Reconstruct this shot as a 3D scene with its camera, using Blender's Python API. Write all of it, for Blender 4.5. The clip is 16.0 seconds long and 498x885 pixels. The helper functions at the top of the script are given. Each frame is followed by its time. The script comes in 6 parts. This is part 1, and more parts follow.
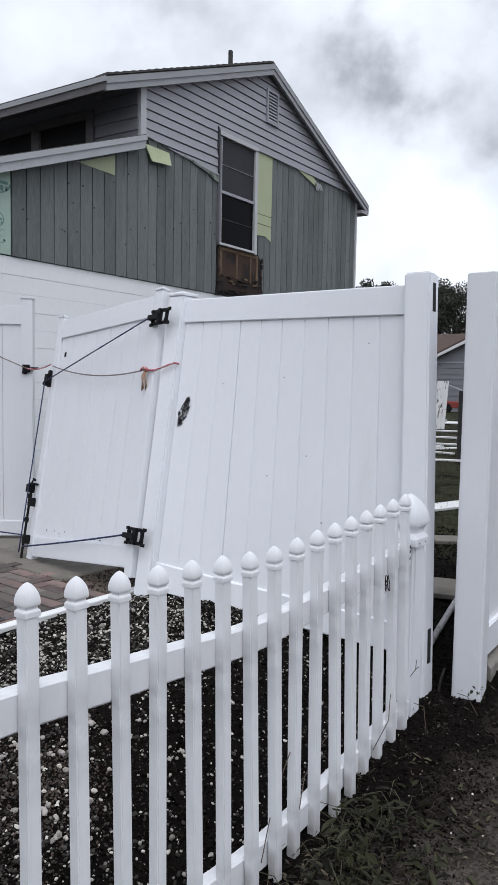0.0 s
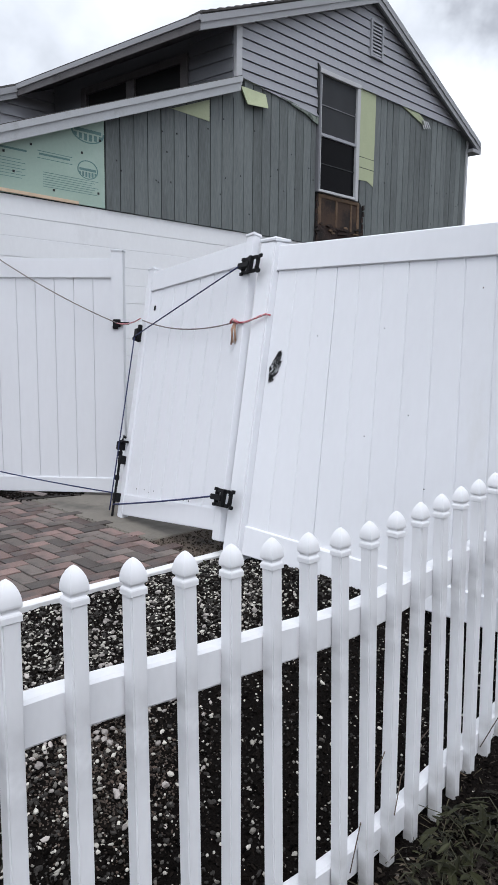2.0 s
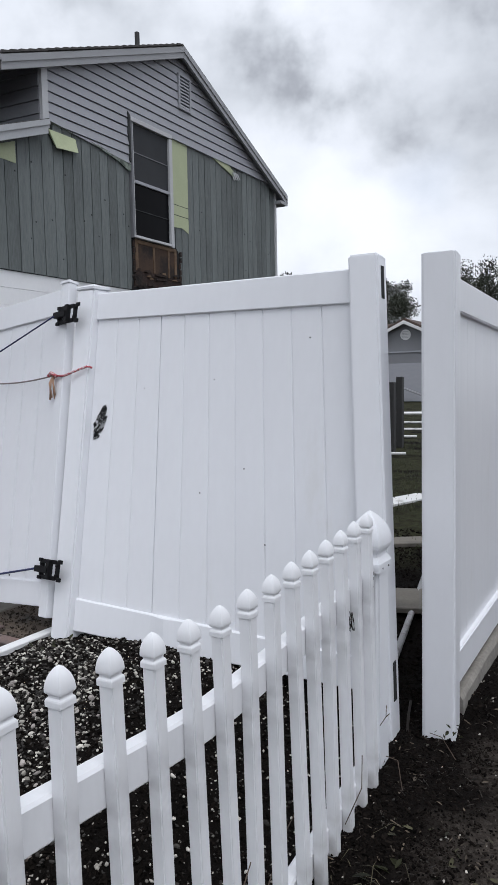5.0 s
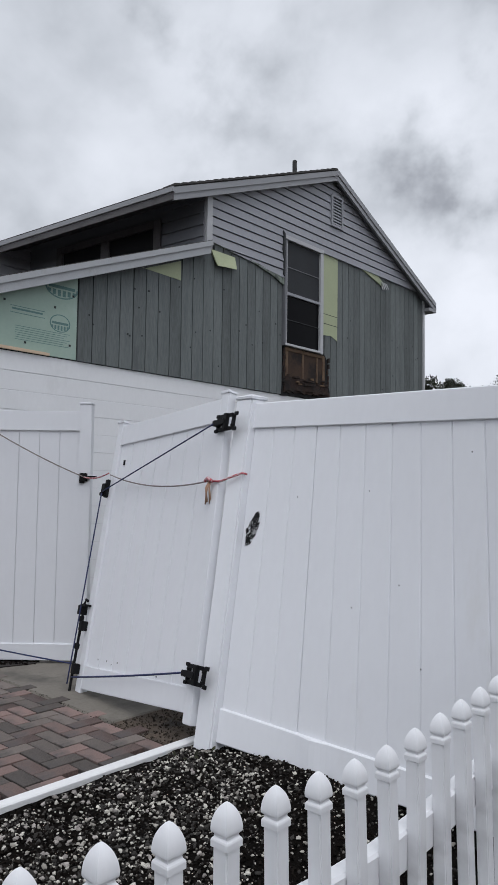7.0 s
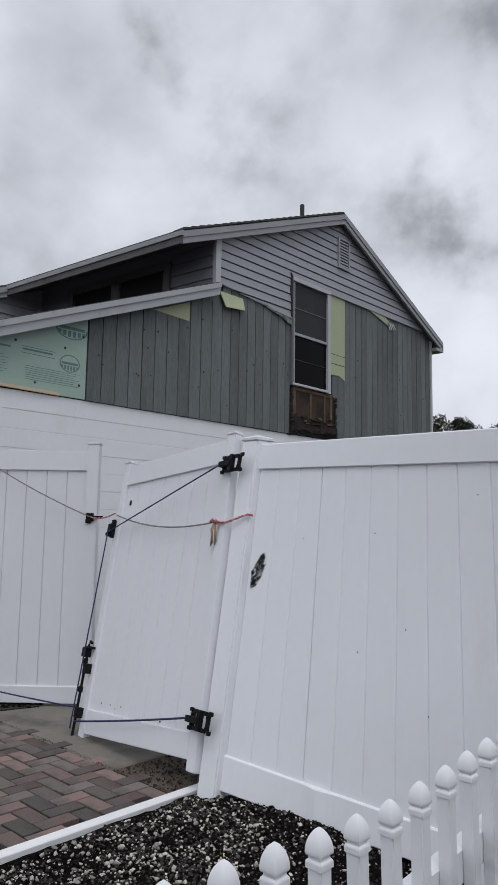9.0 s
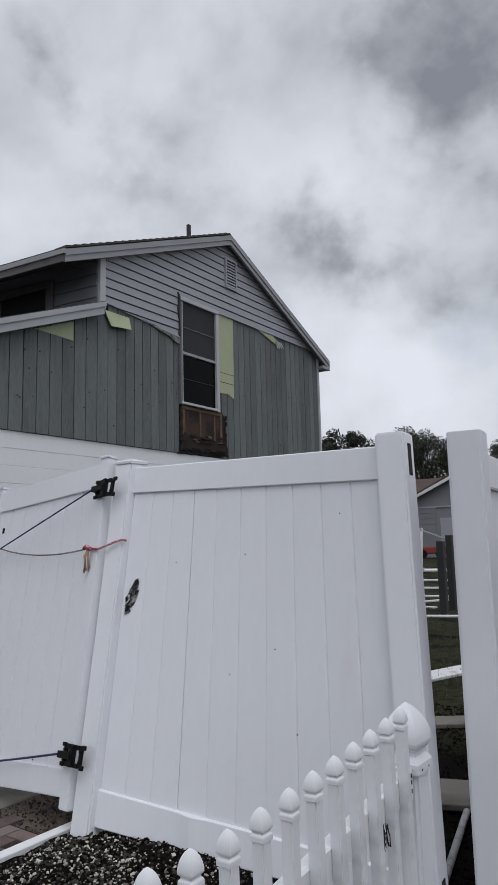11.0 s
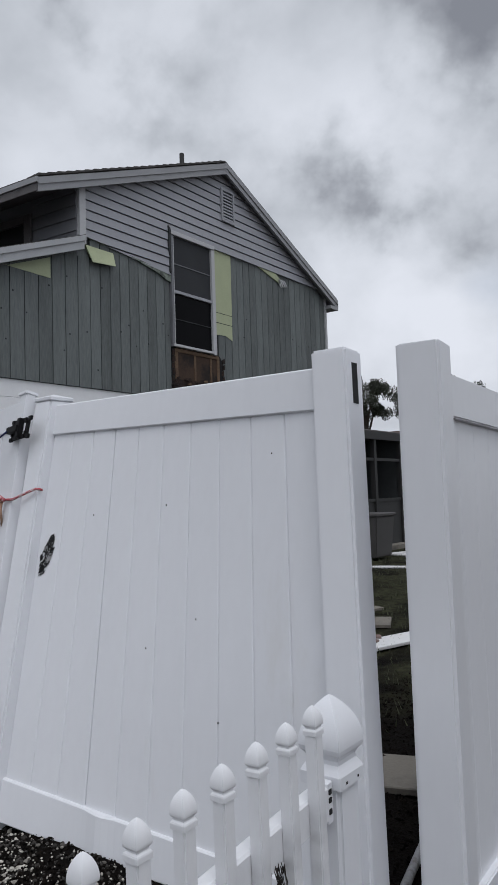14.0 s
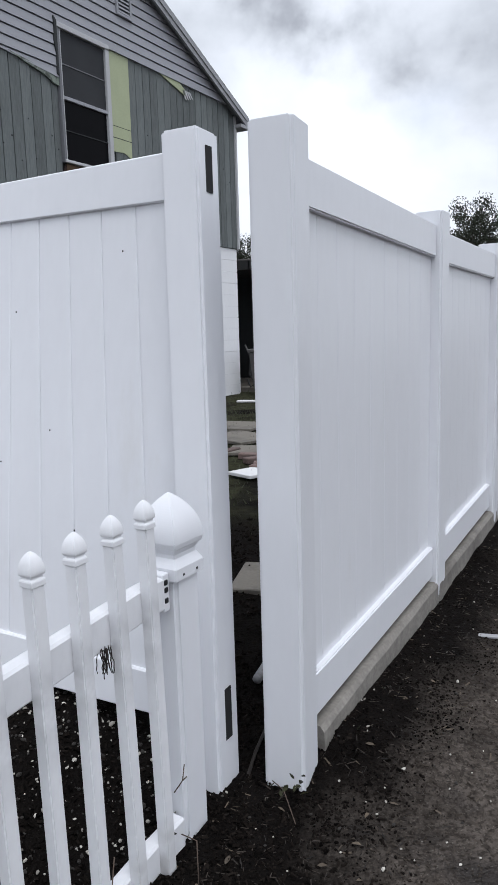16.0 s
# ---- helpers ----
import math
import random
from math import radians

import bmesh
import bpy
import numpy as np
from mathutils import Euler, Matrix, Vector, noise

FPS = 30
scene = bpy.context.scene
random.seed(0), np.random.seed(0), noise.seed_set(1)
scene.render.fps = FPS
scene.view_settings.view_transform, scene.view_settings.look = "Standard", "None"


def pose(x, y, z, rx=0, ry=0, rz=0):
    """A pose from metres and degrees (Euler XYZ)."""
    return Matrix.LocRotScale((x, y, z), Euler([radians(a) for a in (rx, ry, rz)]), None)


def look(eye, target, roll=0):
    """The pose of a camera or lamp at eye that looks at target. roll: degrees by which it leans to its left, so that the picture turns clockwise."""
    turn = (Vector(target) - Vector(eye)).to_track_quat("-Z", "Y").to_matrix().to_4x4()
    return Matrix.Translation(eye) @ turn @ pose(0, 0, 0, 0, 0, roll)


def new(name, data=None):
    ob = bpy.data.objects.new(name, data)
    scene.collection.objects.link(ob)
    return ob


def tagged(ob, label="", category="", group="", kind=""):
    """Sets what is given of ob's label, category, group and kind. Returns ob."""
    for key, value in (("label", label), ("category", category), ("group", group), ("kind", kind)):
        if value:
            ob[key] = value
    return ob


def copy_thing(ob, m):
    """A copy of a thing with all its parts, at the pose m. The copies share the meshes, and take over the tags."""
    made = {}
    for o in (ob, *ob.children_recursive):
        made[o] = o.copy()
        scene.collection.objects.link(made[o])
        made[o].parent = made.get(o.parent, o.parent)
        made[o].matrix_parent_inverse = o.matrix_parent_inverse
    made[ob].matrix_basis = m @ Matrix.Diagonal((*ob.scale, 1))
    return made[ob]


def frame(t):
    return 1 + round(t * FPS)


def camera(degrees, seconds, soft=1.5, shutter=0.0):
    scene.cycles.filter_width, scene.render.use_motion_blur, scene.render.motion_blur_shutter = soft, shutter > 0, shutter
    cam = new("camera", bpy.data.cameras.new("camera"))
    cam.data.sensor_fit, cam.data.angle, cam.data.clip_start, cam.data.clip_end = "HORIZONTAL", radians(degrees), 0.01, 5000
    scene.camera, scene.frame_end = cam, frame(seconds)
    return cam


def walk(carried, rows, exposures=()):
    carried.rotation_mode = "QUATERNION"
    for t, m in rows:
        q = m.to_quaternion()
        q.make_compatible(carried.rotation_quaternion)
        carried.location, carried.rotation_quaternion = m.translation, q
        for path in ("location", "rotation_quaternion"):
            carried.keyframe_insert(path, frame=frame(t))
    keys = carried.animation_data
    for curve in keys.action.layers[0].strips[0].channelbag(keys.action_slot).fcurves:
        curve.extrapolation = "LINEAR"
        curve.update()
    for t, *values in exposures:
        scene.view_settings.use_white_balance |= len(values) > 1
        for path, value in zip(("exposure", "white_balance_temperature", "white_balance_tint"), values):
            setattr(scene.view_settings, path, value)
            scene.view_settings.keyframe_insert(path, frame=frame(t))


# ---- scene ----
cam = camera(39.0, 16.0)
PATH = [
    (0, (1.436, 1.545, 1.381), (0.216, 3.123, 1.238), 1.0),
    (0.5, (1.427, 1.569, 1.373), (0.245, 3.173, 1.204), 0.6),
    (1, (1.384, 1.577, 1.372), (0.165, 3.149, 1.159), 0.1),
    (1.5, (1.318, 1.689, 1.36), (0.0, 3.173, 1.112), 0.0),
    (2, (1.282, 1.772, 1.365), (-0.137, 3.156, 1.096), 0.6),
    (2.5, (1.218, 1.807, 1.383), (-0.268, 3.116, 1.103), 1.0),
    (3, (1.129, 1.847, 1.376), (-0.272, 3.245, 1.091), 1.1),
    (3.5, (1.137, 1.903, 1.358), (-0.055, 3.481, 1.059), 0.1),
    (3.7, (1.147, 1.924, 1.35), (0.026, 3.554, 1.052), 0.1),
    (5.8, (1.122, 1.927, 1.461), (0.059, 3.621, 1.429), -0.7),
    (6, (1.124, 1.922, 1.464), (-0.012, 3.567, 1.471), -0.7),
    (6.5, (1.083, 1.921, 1.471), (-0.187, 3.464, 1.55), -0.0),
    (7, (1.067, 1.894, 1.467), (-0.292, 3.355, 1.598), 0.7),
    (7.5, (1.055, 1.902, 1.469), (-0.357, 3.309, 1.636), 1.0),
    (8, (1.057, 1.9, 1.476), (-0.367, 3.291, 1.671), 1.3),
    (8.5, (1.064, 1.89, 1.487), (-0.341, 3.298, 1.702), 1.4),
    (9, (1.085, 1.899, 1.484), (-0.287, 3.335, 1.722), 0.9),
    (9.5, (1.083, 1.91, 1.494), (-0.238, 3.39, 1.75), 0.5),
    (10, (1.091, 1.93, 1.494), (-0.165, 3.462, 1.766), -0.1),
    (10.2, (1.116, 1.917, 1.508), (-0.111, 3.474, 1.78), -0.2),
    (12.3, (1.233, 2.223, 1.522), (0.134, 3.867, 1.818), -2.6),
    (12.5, (1.25, 2.25, 1.538), (0.142, 3.889, 1.831), -2.5),
    (12.6, (1.279, 2.258, 1.537), (0.179, 3.901, 1.832), -3.7),
    (13, (1.216, 2.39, 1.548), (0.054, 3.994, 1.826), -2.2),
    (13.5, (1.155, 2.577, 1.535), (-0.048, 4.158, 1.766), -2.0),
    (14, (1.17, 2.722, 1.495), (-0.049, 4.301, 1.641), -1.9),
    (14.5, (1.24, 2.856, 1.462), (0.034, 4.451, 1.471), -1.9),
    (15, (1.244, 2.918, 1.417), (0.095, 4.549, 1.28), -1.8),
    (15.5, (1.267, 2.904, 1.39), (0.193, 4.572, 1.135), -1.6),
    (16, (1.278, 2.929, 1.363), (0.244, 4.614, 1.056), -1.7),
]
EXPOSURES = [(0, 0.32, 6150, 11.5), (1.5, 0.5, 6150, 11.5), (2.5, 0.54, 6150, 11.5), (3.5, 0.44, 6150, 11.5), (6, 0.12, 6220, 11.5), (7, 0.02, 6220, 11.5), (9, -0.09, 6220, 11.5), (10, -0.15, 6220, 11.5), (12.5, -0.17, 6220, 11.5), (14, -0.15, 6220, 11.5), (14.5, -0.02, 6220, 11.5), (15.2, 0.16, 6130, 11.5), (16, 0.38, 6130, 11.5)]
walk(cam, [(t, look(eye, target, roll)) for t, eye, target, roll in PATH], EXPOSURES)

# ---- world, sun ----
world = bpy.data.worlds.new("overcast_sky")
scene.world = world
world.use_nodes = True
wt = world.node_tree
wt.nodes.clear()


def wnode(kind, **kw):
    n = wt.nodes.new(kind)
    for k, v in kw.items():
        n.inputs[k].default_value = v
    return n


w_out = wt.nodes.new("ShaderNodeOutputWorld")
w_bg = wt.nodes.new("ShaderNodeBackground")
w_co = wt.nodes.new("ShaderNodeTexCoord")
w_sep = wt.nodes.new("ShaderNodeSeparateXYZ")
w_add = wt.nodes.new("ShaderNodeMath")
w_add.operation = "MAXIMUM"
w_add.inputs[1].default_value = 0.0
w_add2 = wt.nodes.new("ShaderNodeMath")
w_add2.operation = "ADD"
w_add2.inputs[1].default_value = 0.62
w_dx = wt.nodes.new("ShaderNodeMath")
w_dx.operation = "DIVIDE"
w_dy = wt.nodes.new("ShaderNodeMath")
w_dy.operation = "DIVIDE"
w_comb = wt.nodes.new("ShaderNodeCombineXYZ")
w_sky = wt.nodes.new("ShaderNodeTexSky")
w_sky.sky_type = "NISHITA"
w_sky.sun_disc = False
w_sky.sun_elevation = radians(48)
w_sky.sun_rotation = radians(150)
w_skys = wt.nodes.new("ShaderNodeVectorMath")
w_skys.operation = "SCALE"
w_skys.inputs["Scale"].default_value = 0.11
w_n1 = wnode("ShaderNodeTexNoise", Scale=3.0, Detail=6.0, Roughness=0.5, Distortion=0.12)
w_n2 = wnode("ShaderNodeTexNoise", Scale=0.8, Detail=4.0, Roughness=0.5, Distortion=0.2)
w_r1 = wt.nodes.new("ShaderNodeValToRGB")
w_r2 = wt.nodes.new("ShaderNodeValToRGB")
w_mix = wt.nodes.new("ShaderNodeMix")
w_mix.data_type = "RGBA"
L = wt.links.new
L(w_co.outputs["Generated"], w_sep.inputs[0])
L(w_sep.outputs["Z"], w_add.inputs[0])
L(w_add.outputs[0], w_add2.inputs[0])
L(w_sep.outputs["X"], w_dx.inputs[0])
L(w_add2.outputs[0], w_dx.inputs[1])
L(w_sep.outputs["Y"], w_dy.inputs[0])
L(w_add2.outputs[0], w_dy.inputs[1])
L(w_dx.outputs[0], w_comb.inputs[0])
L(w_dy.outputs[0], w_comb.inputs[1])
w_comb.inputs[2].default_value = 11.3
L(w_comb.outputs[0], w_n1.inputs["Vector"])
L(w_comb.outputs[0], w_n2.inputs["Vector"])
# a few heavier clouds among the thin ones: direction, cosine of the reach, weight
w_warp = wnode("ShaderNodeTexNoise", Scale=4.0, Detail=6.0, Roughness=0.55)
L(w_co.outputs["Generated"], w_warp.inputs["Vector"])
w_dev = wt.nodes.new("ShaderNodeVectorMath")
w_dev.operation = "SUBTRACT"
w_dev.inputs[1].default_value = (0.5, 0.5, 0.5)
L(w_warp.outputs["Color"], w_dev.inputs[0])
w_bent = wt.nodes.new("ShaderNodeVectorMath")
w_bent.operation = "MULTIPLY_ADD"
w_bent.inputs[1].default_value = (0.22, 0.22, 0.16)
L(w_dev.outputs[0], w_bent.inputs[0])
L(w_co.outputs["Generated"], w_bent.inputs[2])
w_sum = w_n1.outputs["Fac"]
for way, reach, weight in (((-0.185, 0.812, 0.575), 0.955, 0.27), ((-0.16, 0.74, 0.65), 0.95, 0.17), ((-0.44, 0.61, 0.66), 0.965, 0.17), ((-0.555, 0.685, 0.485), 0.984, 0.08),
                           ((-0.82, 0.44, 0.34), 0.93, 0.19), ((0.0, 0.95, 0.28), 0.93, 0.13), ((-0.629, 0.537, 0.563), 0.96, -0.10), ((0.55, 0.55, 0.63), 0.93, 0.16), ((0.1, -0.7, 0.7), 0.92, 0.16), ((-0.6, -0.5, 0.62), 0.93, 0.14)):
    w_dot = wt.nodes.new("ShaderNodeVectorMath")
    w_dot.operation = "DOT_PRODUCT"
    w_dot.inputs[1].default_value = Vector(way).normalized()
    L(w_bent.outputs[0], w_dot.inputs[0])
    w_fall = wt.nodes.new("ShaderNodeMapRange")
    w_fall.interpolation_type = "SMOOTHSTEP"
    w_fall.inputs["From Min"].default_value, w_fall.inputs["From Max"].default_value = reach, 1.03
    w_fall.inputs["To Max"].default_value = weight
    L(w_dot.outputs["Value"], w_fall.inputs["Value"])
    w_less = wt.nodes.new("ShaderNodeMath")
    w_less.operation = "SUBTRACT"
    L(w_sum, w_less.inputs[0])
    L(w_fall.outputs[0], w_less.inputs[1])
    w_sum = w_less.outputs[0]
L(w_sum, w_r1.inputs[0])
L(w_n2.outputs["Fac"], w_r2.inputs[0])
e = w_r1.color_ramp.elements
e[0].position, e[0].color = 0.12, (0.32, 0.335, 0.37, 1)
e[1].position, e[1].color = 0.68, (1.05, 1.075, 1.12, 1)
for at, c in ((0.26, (0.46, 0.48, 0.515, 1)), (0.38, (0.68, 0.71, 0.745, 1)), (0.50, (0.87, 0.90, 0.94, 1))):
    w_r1.color_ramp.elements.new(at).color = c
e = w_r2.color_ramp.elements
e[0].position, e[0].color = 0.66, (0, 0, 0, 1)
e[1].position, e[1].color = 0.78, (1, 1, 1, 1)
L(w_r2.outputs[0], w_mix.inputs["Factor"])
L(w_r1.outputs[0], w_mix.inputs["A"])
L(w_sky.outputs[0], w_skys.inputs[0])
L(w_skys.outputs[0], w_mix.inputs["B"])
L(w_mix.outputs["Result"], w_bg.inputs["Color"])
w_bg.inputs["Strength"].default_value = 0.82
L(w_bg.outputs[0], w_out.inputs["Surface"])

sun = new("sun", bpy.data.lights.new("sun", "SUN"))
sun.data.energy, sun.data.angle, sun.data.color = 1.4, radians(40), (1.0, 0.985, 0.97)
sun.matrix_world = look((0, 0, 24), (-7.5, 7.5, 0))


# ---- materials ----
def mat(name, base, rough=0.6, metal=0.0, spread=0.15, scale=8.0, fine=80.0, bump=0.15, depth=0.004, rnd=0.0, stain=None, stain_at=(0.55, 0.7),
        stain_scale=2.5, stretch=(1, 1, 1), spec=0.5, island=False):
    """A surface with two scales of variation, relief, stains and a change from piece to piece."""
    m = bpy.data.materials.new(name)
    m.use_nodes = True
    t = m.node_tree
    n, link = t.nodes, t.links.new
    p = n["Principled BSDF"]
    p.inputs["Roughness"].default_value, p.inputs["Metallic"].default_value = rough, metal
    p.inputs["Specular IOR Level"].default_value = spec
    co = n.new("ShaderNodeTexCoord")
    mp = n.new("ShaderNodeMapping")
    mp.inputs["Scale"].default_value = stretch
    link(co.outputs["Object"], mp.inputs[0])
    big, small = n.new("ShaderNodeTexNoise"), n.new("ShaderNodeTexNoise")
    big.inputs["Scale"].default_value, big.inputs["Detail"].default_value = scale, 4
    small.inputs["Scale"].default_value, small.inputs["Detail"].default_value = fine, 3
    link(mp.outputs[0], big.inputs["Vector"])
    link(mp.outputs[0], small.inputs["Vector"])
    add = n.new("ShaderNodeMath")
    add.operation = "ADD"
    link(big.outputs["Fac"], add.inputs[0])
    link(small.outputs["Fac"], add.inputs[1])
    last = add
    if rnd:
        info = n.new("ShaderNodeNewGeometry" if island else "ShaderNodeObjectInfo")
        mul = n.new("ShaderNodeMath")
        mul.operation = "MULTIPLY_ADD"
        link(info.outputs["Random Per Island" if island else "Random"], mul.inputs[0])
        mul.inputs[1].default_value = rnd
        link(last.outputs[0], mul.inputs[2])
        sub = n.new("ShaderNodeMath")
        sub.operation = "SUBTRACT"
        link(mul.outputs[0], sub.inputs[0])
        sub.inputs[1].default_value = rnd / 2
        last = sub
    rng = n.new("ShaderNodeMapRange")
    rng.inputs["From Min"].default_value, rng.inputs["From Max"].default_value = 0.5, 1.5
    rng.inputs["To Min"].default_value, rng.inputs["To Max"].default_value = 1 - spread, 1 + spread
    rng.clamp = False
    link(last.outputs[0], rng.inputs[0])
    sc = n.new("ShaderNodeVectorMath")
    sc.operation = "SCALE"
    sc.inputs[0].default_value = base
    link(rng.outputs[0], sc.inputs["Scale"])
    colour = sc.outputs[0]
    if stain:
        st = n.new("ShaderNodeTexNoise")
        st.inputs["Scale"].default_value, st.inputs["Detail"].default_value, st.inputs["Roughness"].default_value = stain_scale, 6, 0.65
        link(mp.outputs[0], st.inputs["Vector"])
        rp = n.new("ShaderNodeMapRange")
        rp.inputs["From Min"].default_value, rp.inputs["From Max"].default_value = stain_at
        link(st.outputs["Fac"], rp.inputs[0])
        mx = n.new("ShaderNodeMix")
        mx.data_type = "RGBA"
        link(rp.outputs[0], mx.inputs["Factor"])
        link(colour, mx.inputs["A"])
        mx.inputs["B"].default_value = (*stain, 1)
        colour = mx.outputs["Result"]
    link(colour, p.inputs["Base Color"])
    if bump:
        b = n.new("ShaderNodeBump")
        b.inputs["Strength"].default_value, b.inputs["Distance"].default_value = bump, depth
        link(add.outputs[0], b.inputs["Height"])
        link(b.outputs[0], p.inputs["Normal"])
    return m


VINYL = mat("white_vinyl", (0.735, 0.745, 0.775), 0.34, spread=0.025, scale=3, fine=30, bump=0.03, depth=0.002, stain=(0.62, 0.61, 0.58), stain_at=(0.66, 0.95), stain_scale=2.2, stretch=(1, 1, 0.35))
VINYL_OLD = mat("picket_vinyl", (0.755, 0.76, 0.78), 0.42, spread=0.05, scale=5, fine=60, bump=0.05, depth=0.002, rnd=0.25, stain=(0.48, 0.45, 0.40), stain_at=(0.66, 0.9), stain_scale=5, stretch=(1, 1, 0.4))


def mildew(m, low, high, colour, amount):
    """Grey mildew and old splash dirt across a height band, broken up by noise."""
    t = m.node_tree
    n, link = t.nodes, t.links.new
    p = n["Principled BSDF"]
    old = p.inputs["Base Color"].links[0].from_socket
    co, sep, nz = n.new("ShaderNodeTexCoord"), n.new("ShaderNodeSeparateXYZ"), n.new("ShaderNodeTexNoise")
    nz.inputs["Scale"].default_value, nz.inputs["Detail"].default_value = 9, 5
    link(co.outputs["Object"], sep.inputs[0])
    link(co.outputs["Object"], nz.inputs["Vector"])
    mid = (low + high) / 2
    band = []
    for end in (low, high):
        k = n.new("ShaderNodeMapRange")
        k.interpolation_type = "SMOOTHSTEP"
        k.inputs["From Min"].default_value, k.inputs["From Max"].default_value = end, mid
        link(sep.outputs["Z"], k.inputs["Value"])
        band.append(k.outputs[0])
    cut = n.new("ShaderNodeMapRange")
    cut.inputs["From Min"].default_value, cut.inputs["From Max"].default_value = 0.35, 0.65
    cut.inputs["To Max"].default_value = amount
    link(nz.outputs["Fac"], cut.inputs["Value"])
    a, b = n.new("ShaderNodeMath"), n.new("ShaderNodeMath")
    a.operation = b.operation = "MULTIPLY"
    link(band[0], a.inputs[0])
    link(band[1], a.inputs[1])
    link(a.outputs[0], b.inputs[0])
    link(cut.outputs[0], b.inputs[1])
    mx = n.new("ShaderNodeMix")
    mx.data_type = "RGBA"
    link(b.outputs[0], mx.inputs["Factor"])
    link(old, mx.inputs["A"])
    mx.inputs["B"].default_value = (*colour, 1)
    link(mx.outputs["Result"], p.inputs["Base Color"])


mildew(VINYL_OLD, -0.42, -0.10, (0.30, 0.30, 0.31), 0.75)
mildew(VINYL_OLD, -1.05, -0.72, (0.20, 0.18, 0.16), 0.6)
BLACK = mat("black_hardware", (0.008, 0.008, 0.009), 0.55, spread=0.3, bump=0.1, spec=0.15)
SLOT = mat("slot_shadow", (0.010, 0.010, 0.011), 0.9, spread=0.1, bump=0)
BATTEN = mat("grey_plywood", (0.130, 0.145, 0.144), 0.8, spread=0.38, scale=3, fine=26, bump=0.35, depth=0.004, rnd=0.45, stain=(0.055, 0.058, 0.06), stain_at=(0.56, 0.8), stain_scale=3, stretch=(1, 3.5, 0.4))
GROOVE = mat("dark_groove", (0.03, 0.033, 0.035), 0.9, spread=0.2, bump=0)
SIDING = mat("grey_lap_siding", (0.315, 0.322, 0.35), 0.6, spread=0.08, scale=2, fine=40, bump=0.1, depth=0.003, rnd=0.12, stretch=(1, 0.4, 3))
# shaded copy of the lap siding: same grey at half value
SIDING_DARK = mat("shaded_siding_grey", (0.16, 0.165, 0.18), 0.65, spread=0.1, scale=2, fine=40, bump=0.1)
TRIM = mat("pale_grey_trim", (0.46, 0.465, 0.48), 0.55, spread=0.07, scale=3, fine=50, bump=0.06, stain=(0.25, 0.25, 0.25), stain_at=(0.64, 0.85), stain_scale=3)
FASCIA = mat("grey_fascia", (0.30, 0.305, 0.32), 0.55, spread=0.09, scale=3, fine=50, bump=0.06, stain=(0.18, 0.18, 0.18), stain_at=(0.62, 0.85), stain_scale=3)
# fascia grey darkened: eave shade put into the colour, with weather stains over it
EAVE = mat("shaded_worn_eave_board", (0.105, 0.098, 0.10), 0.75, spread=0.25, scale=4, fine=50, bump=0.15, stain=(0.05, 0.045, 0.045), stain_at=(0.55, 0.75), stain_scale=3)
RAKE = mat("pale_rake_board", (0.39, 0.40, 0.415), 0.55, spread=0.09, scale=3, fine=50, bump=0.08, stain=(0.24, 0.24, 0.24), stain_at=(0.6, 0.82), stain_scale=3)
WRAP = mat("torn_house_wrap", (0.20, 0.235, 0.20), 0.7, spread=0.3, scale=8, fine=60, bump=0.2, stain=(0.06, 0.07, 0.06), stain_at=(0.5, 0.62), stain_scale=9)
OSB = mat("stained_sheathing", (0.045, 0.024, 0.014), 0.85, spread=0.35, scale=5, fine=50, bump=0.3, stain=(0.012, 0.007, 0.005), stain_at=(0.48, 0.62), stain_scale=3)
FOAM_G = mat("green_foam_board", (0.335, 0.445, 0.375), 0.55, spread=0.06, scale=2, fine=30, bump=0.03, stain=(0.40, 0.50, 0.44), stain_at=(0.5, 0.75), stain_scale=1.5)
FOAM_Y = mat("lime_foam_board", (0.40, 0.44, 0.275), 0.6, spread=0.1, scale=4, fine=40, bump=0.05)
INK = mat("foam_print", (0.12, 0.22, 0.21), 0.7, spread=0.2, bump=0)
GLASS_D = mat("dark_window_glass", (0.005, 0.005, 0.006), 0.15, spread=0.2, bump=0, spec=0.05)
SCREEN = mat("insect_screen", (0.04, 0.042, 0.046), 0.7, spread=0.2, scale=3, fine=200, bump=0.05, spec=0.15)
VOID = mat("dark_interior", (0.006, 0.006, 0.007), 0.9, spread=0.1, bump=0)
SHINGLE = mat("roof_shingle", (0.062, 0.058, 0.056), 0.9, spread=0.4, scale=6, fine=60, bump=0.5, depth=0.01)
BLOCK = mat("white_painted_block", (0.81, 0.815, 0.83), 0.6, spread=0.035, scale=1.5, fine=30, bump=0.08, stain=(0.60, 0.60, 0.60), stain_at=(0.62, 0.9), stain_scale=1.2, stretch=(1, 1, 0.5))
JOINT = mat("painted_mortar", (0.70, 0.705, 0.72), 0.8, spread=0.1, bump=0.1)
BRICK_W = mat("white_painted_brick", (0.66, 0.66, 0.675), 0.7, spread=0.14, scale=9, fine=60, bump=0.5, depth=0.008, rnd=0.2)
ROT = mat("rotten_wood", (0.024, 0.011, 0.007), 0.85, spread=0.6, scale=9, fine=50, bump=0.7, depth=0.015, stain=(0.008, 0.005, 0.004), stain_at=(0.44, 0.62), stain_scale=6)
STUD = mat("bare_lumber", (0.125, 0.078, 0.045), 0.8, spread=0.4, scale=6, fine=50, bump=0.4, stain=(0.06, 0.03, 0.018), stain_at=(0.5, 0.7), stain_scale=5)
LATH = mat("fresh_lath", (0.62, 0.47, 0.33), 0.7, spread=0.12, scale=5, fine=60, bump=0.1)
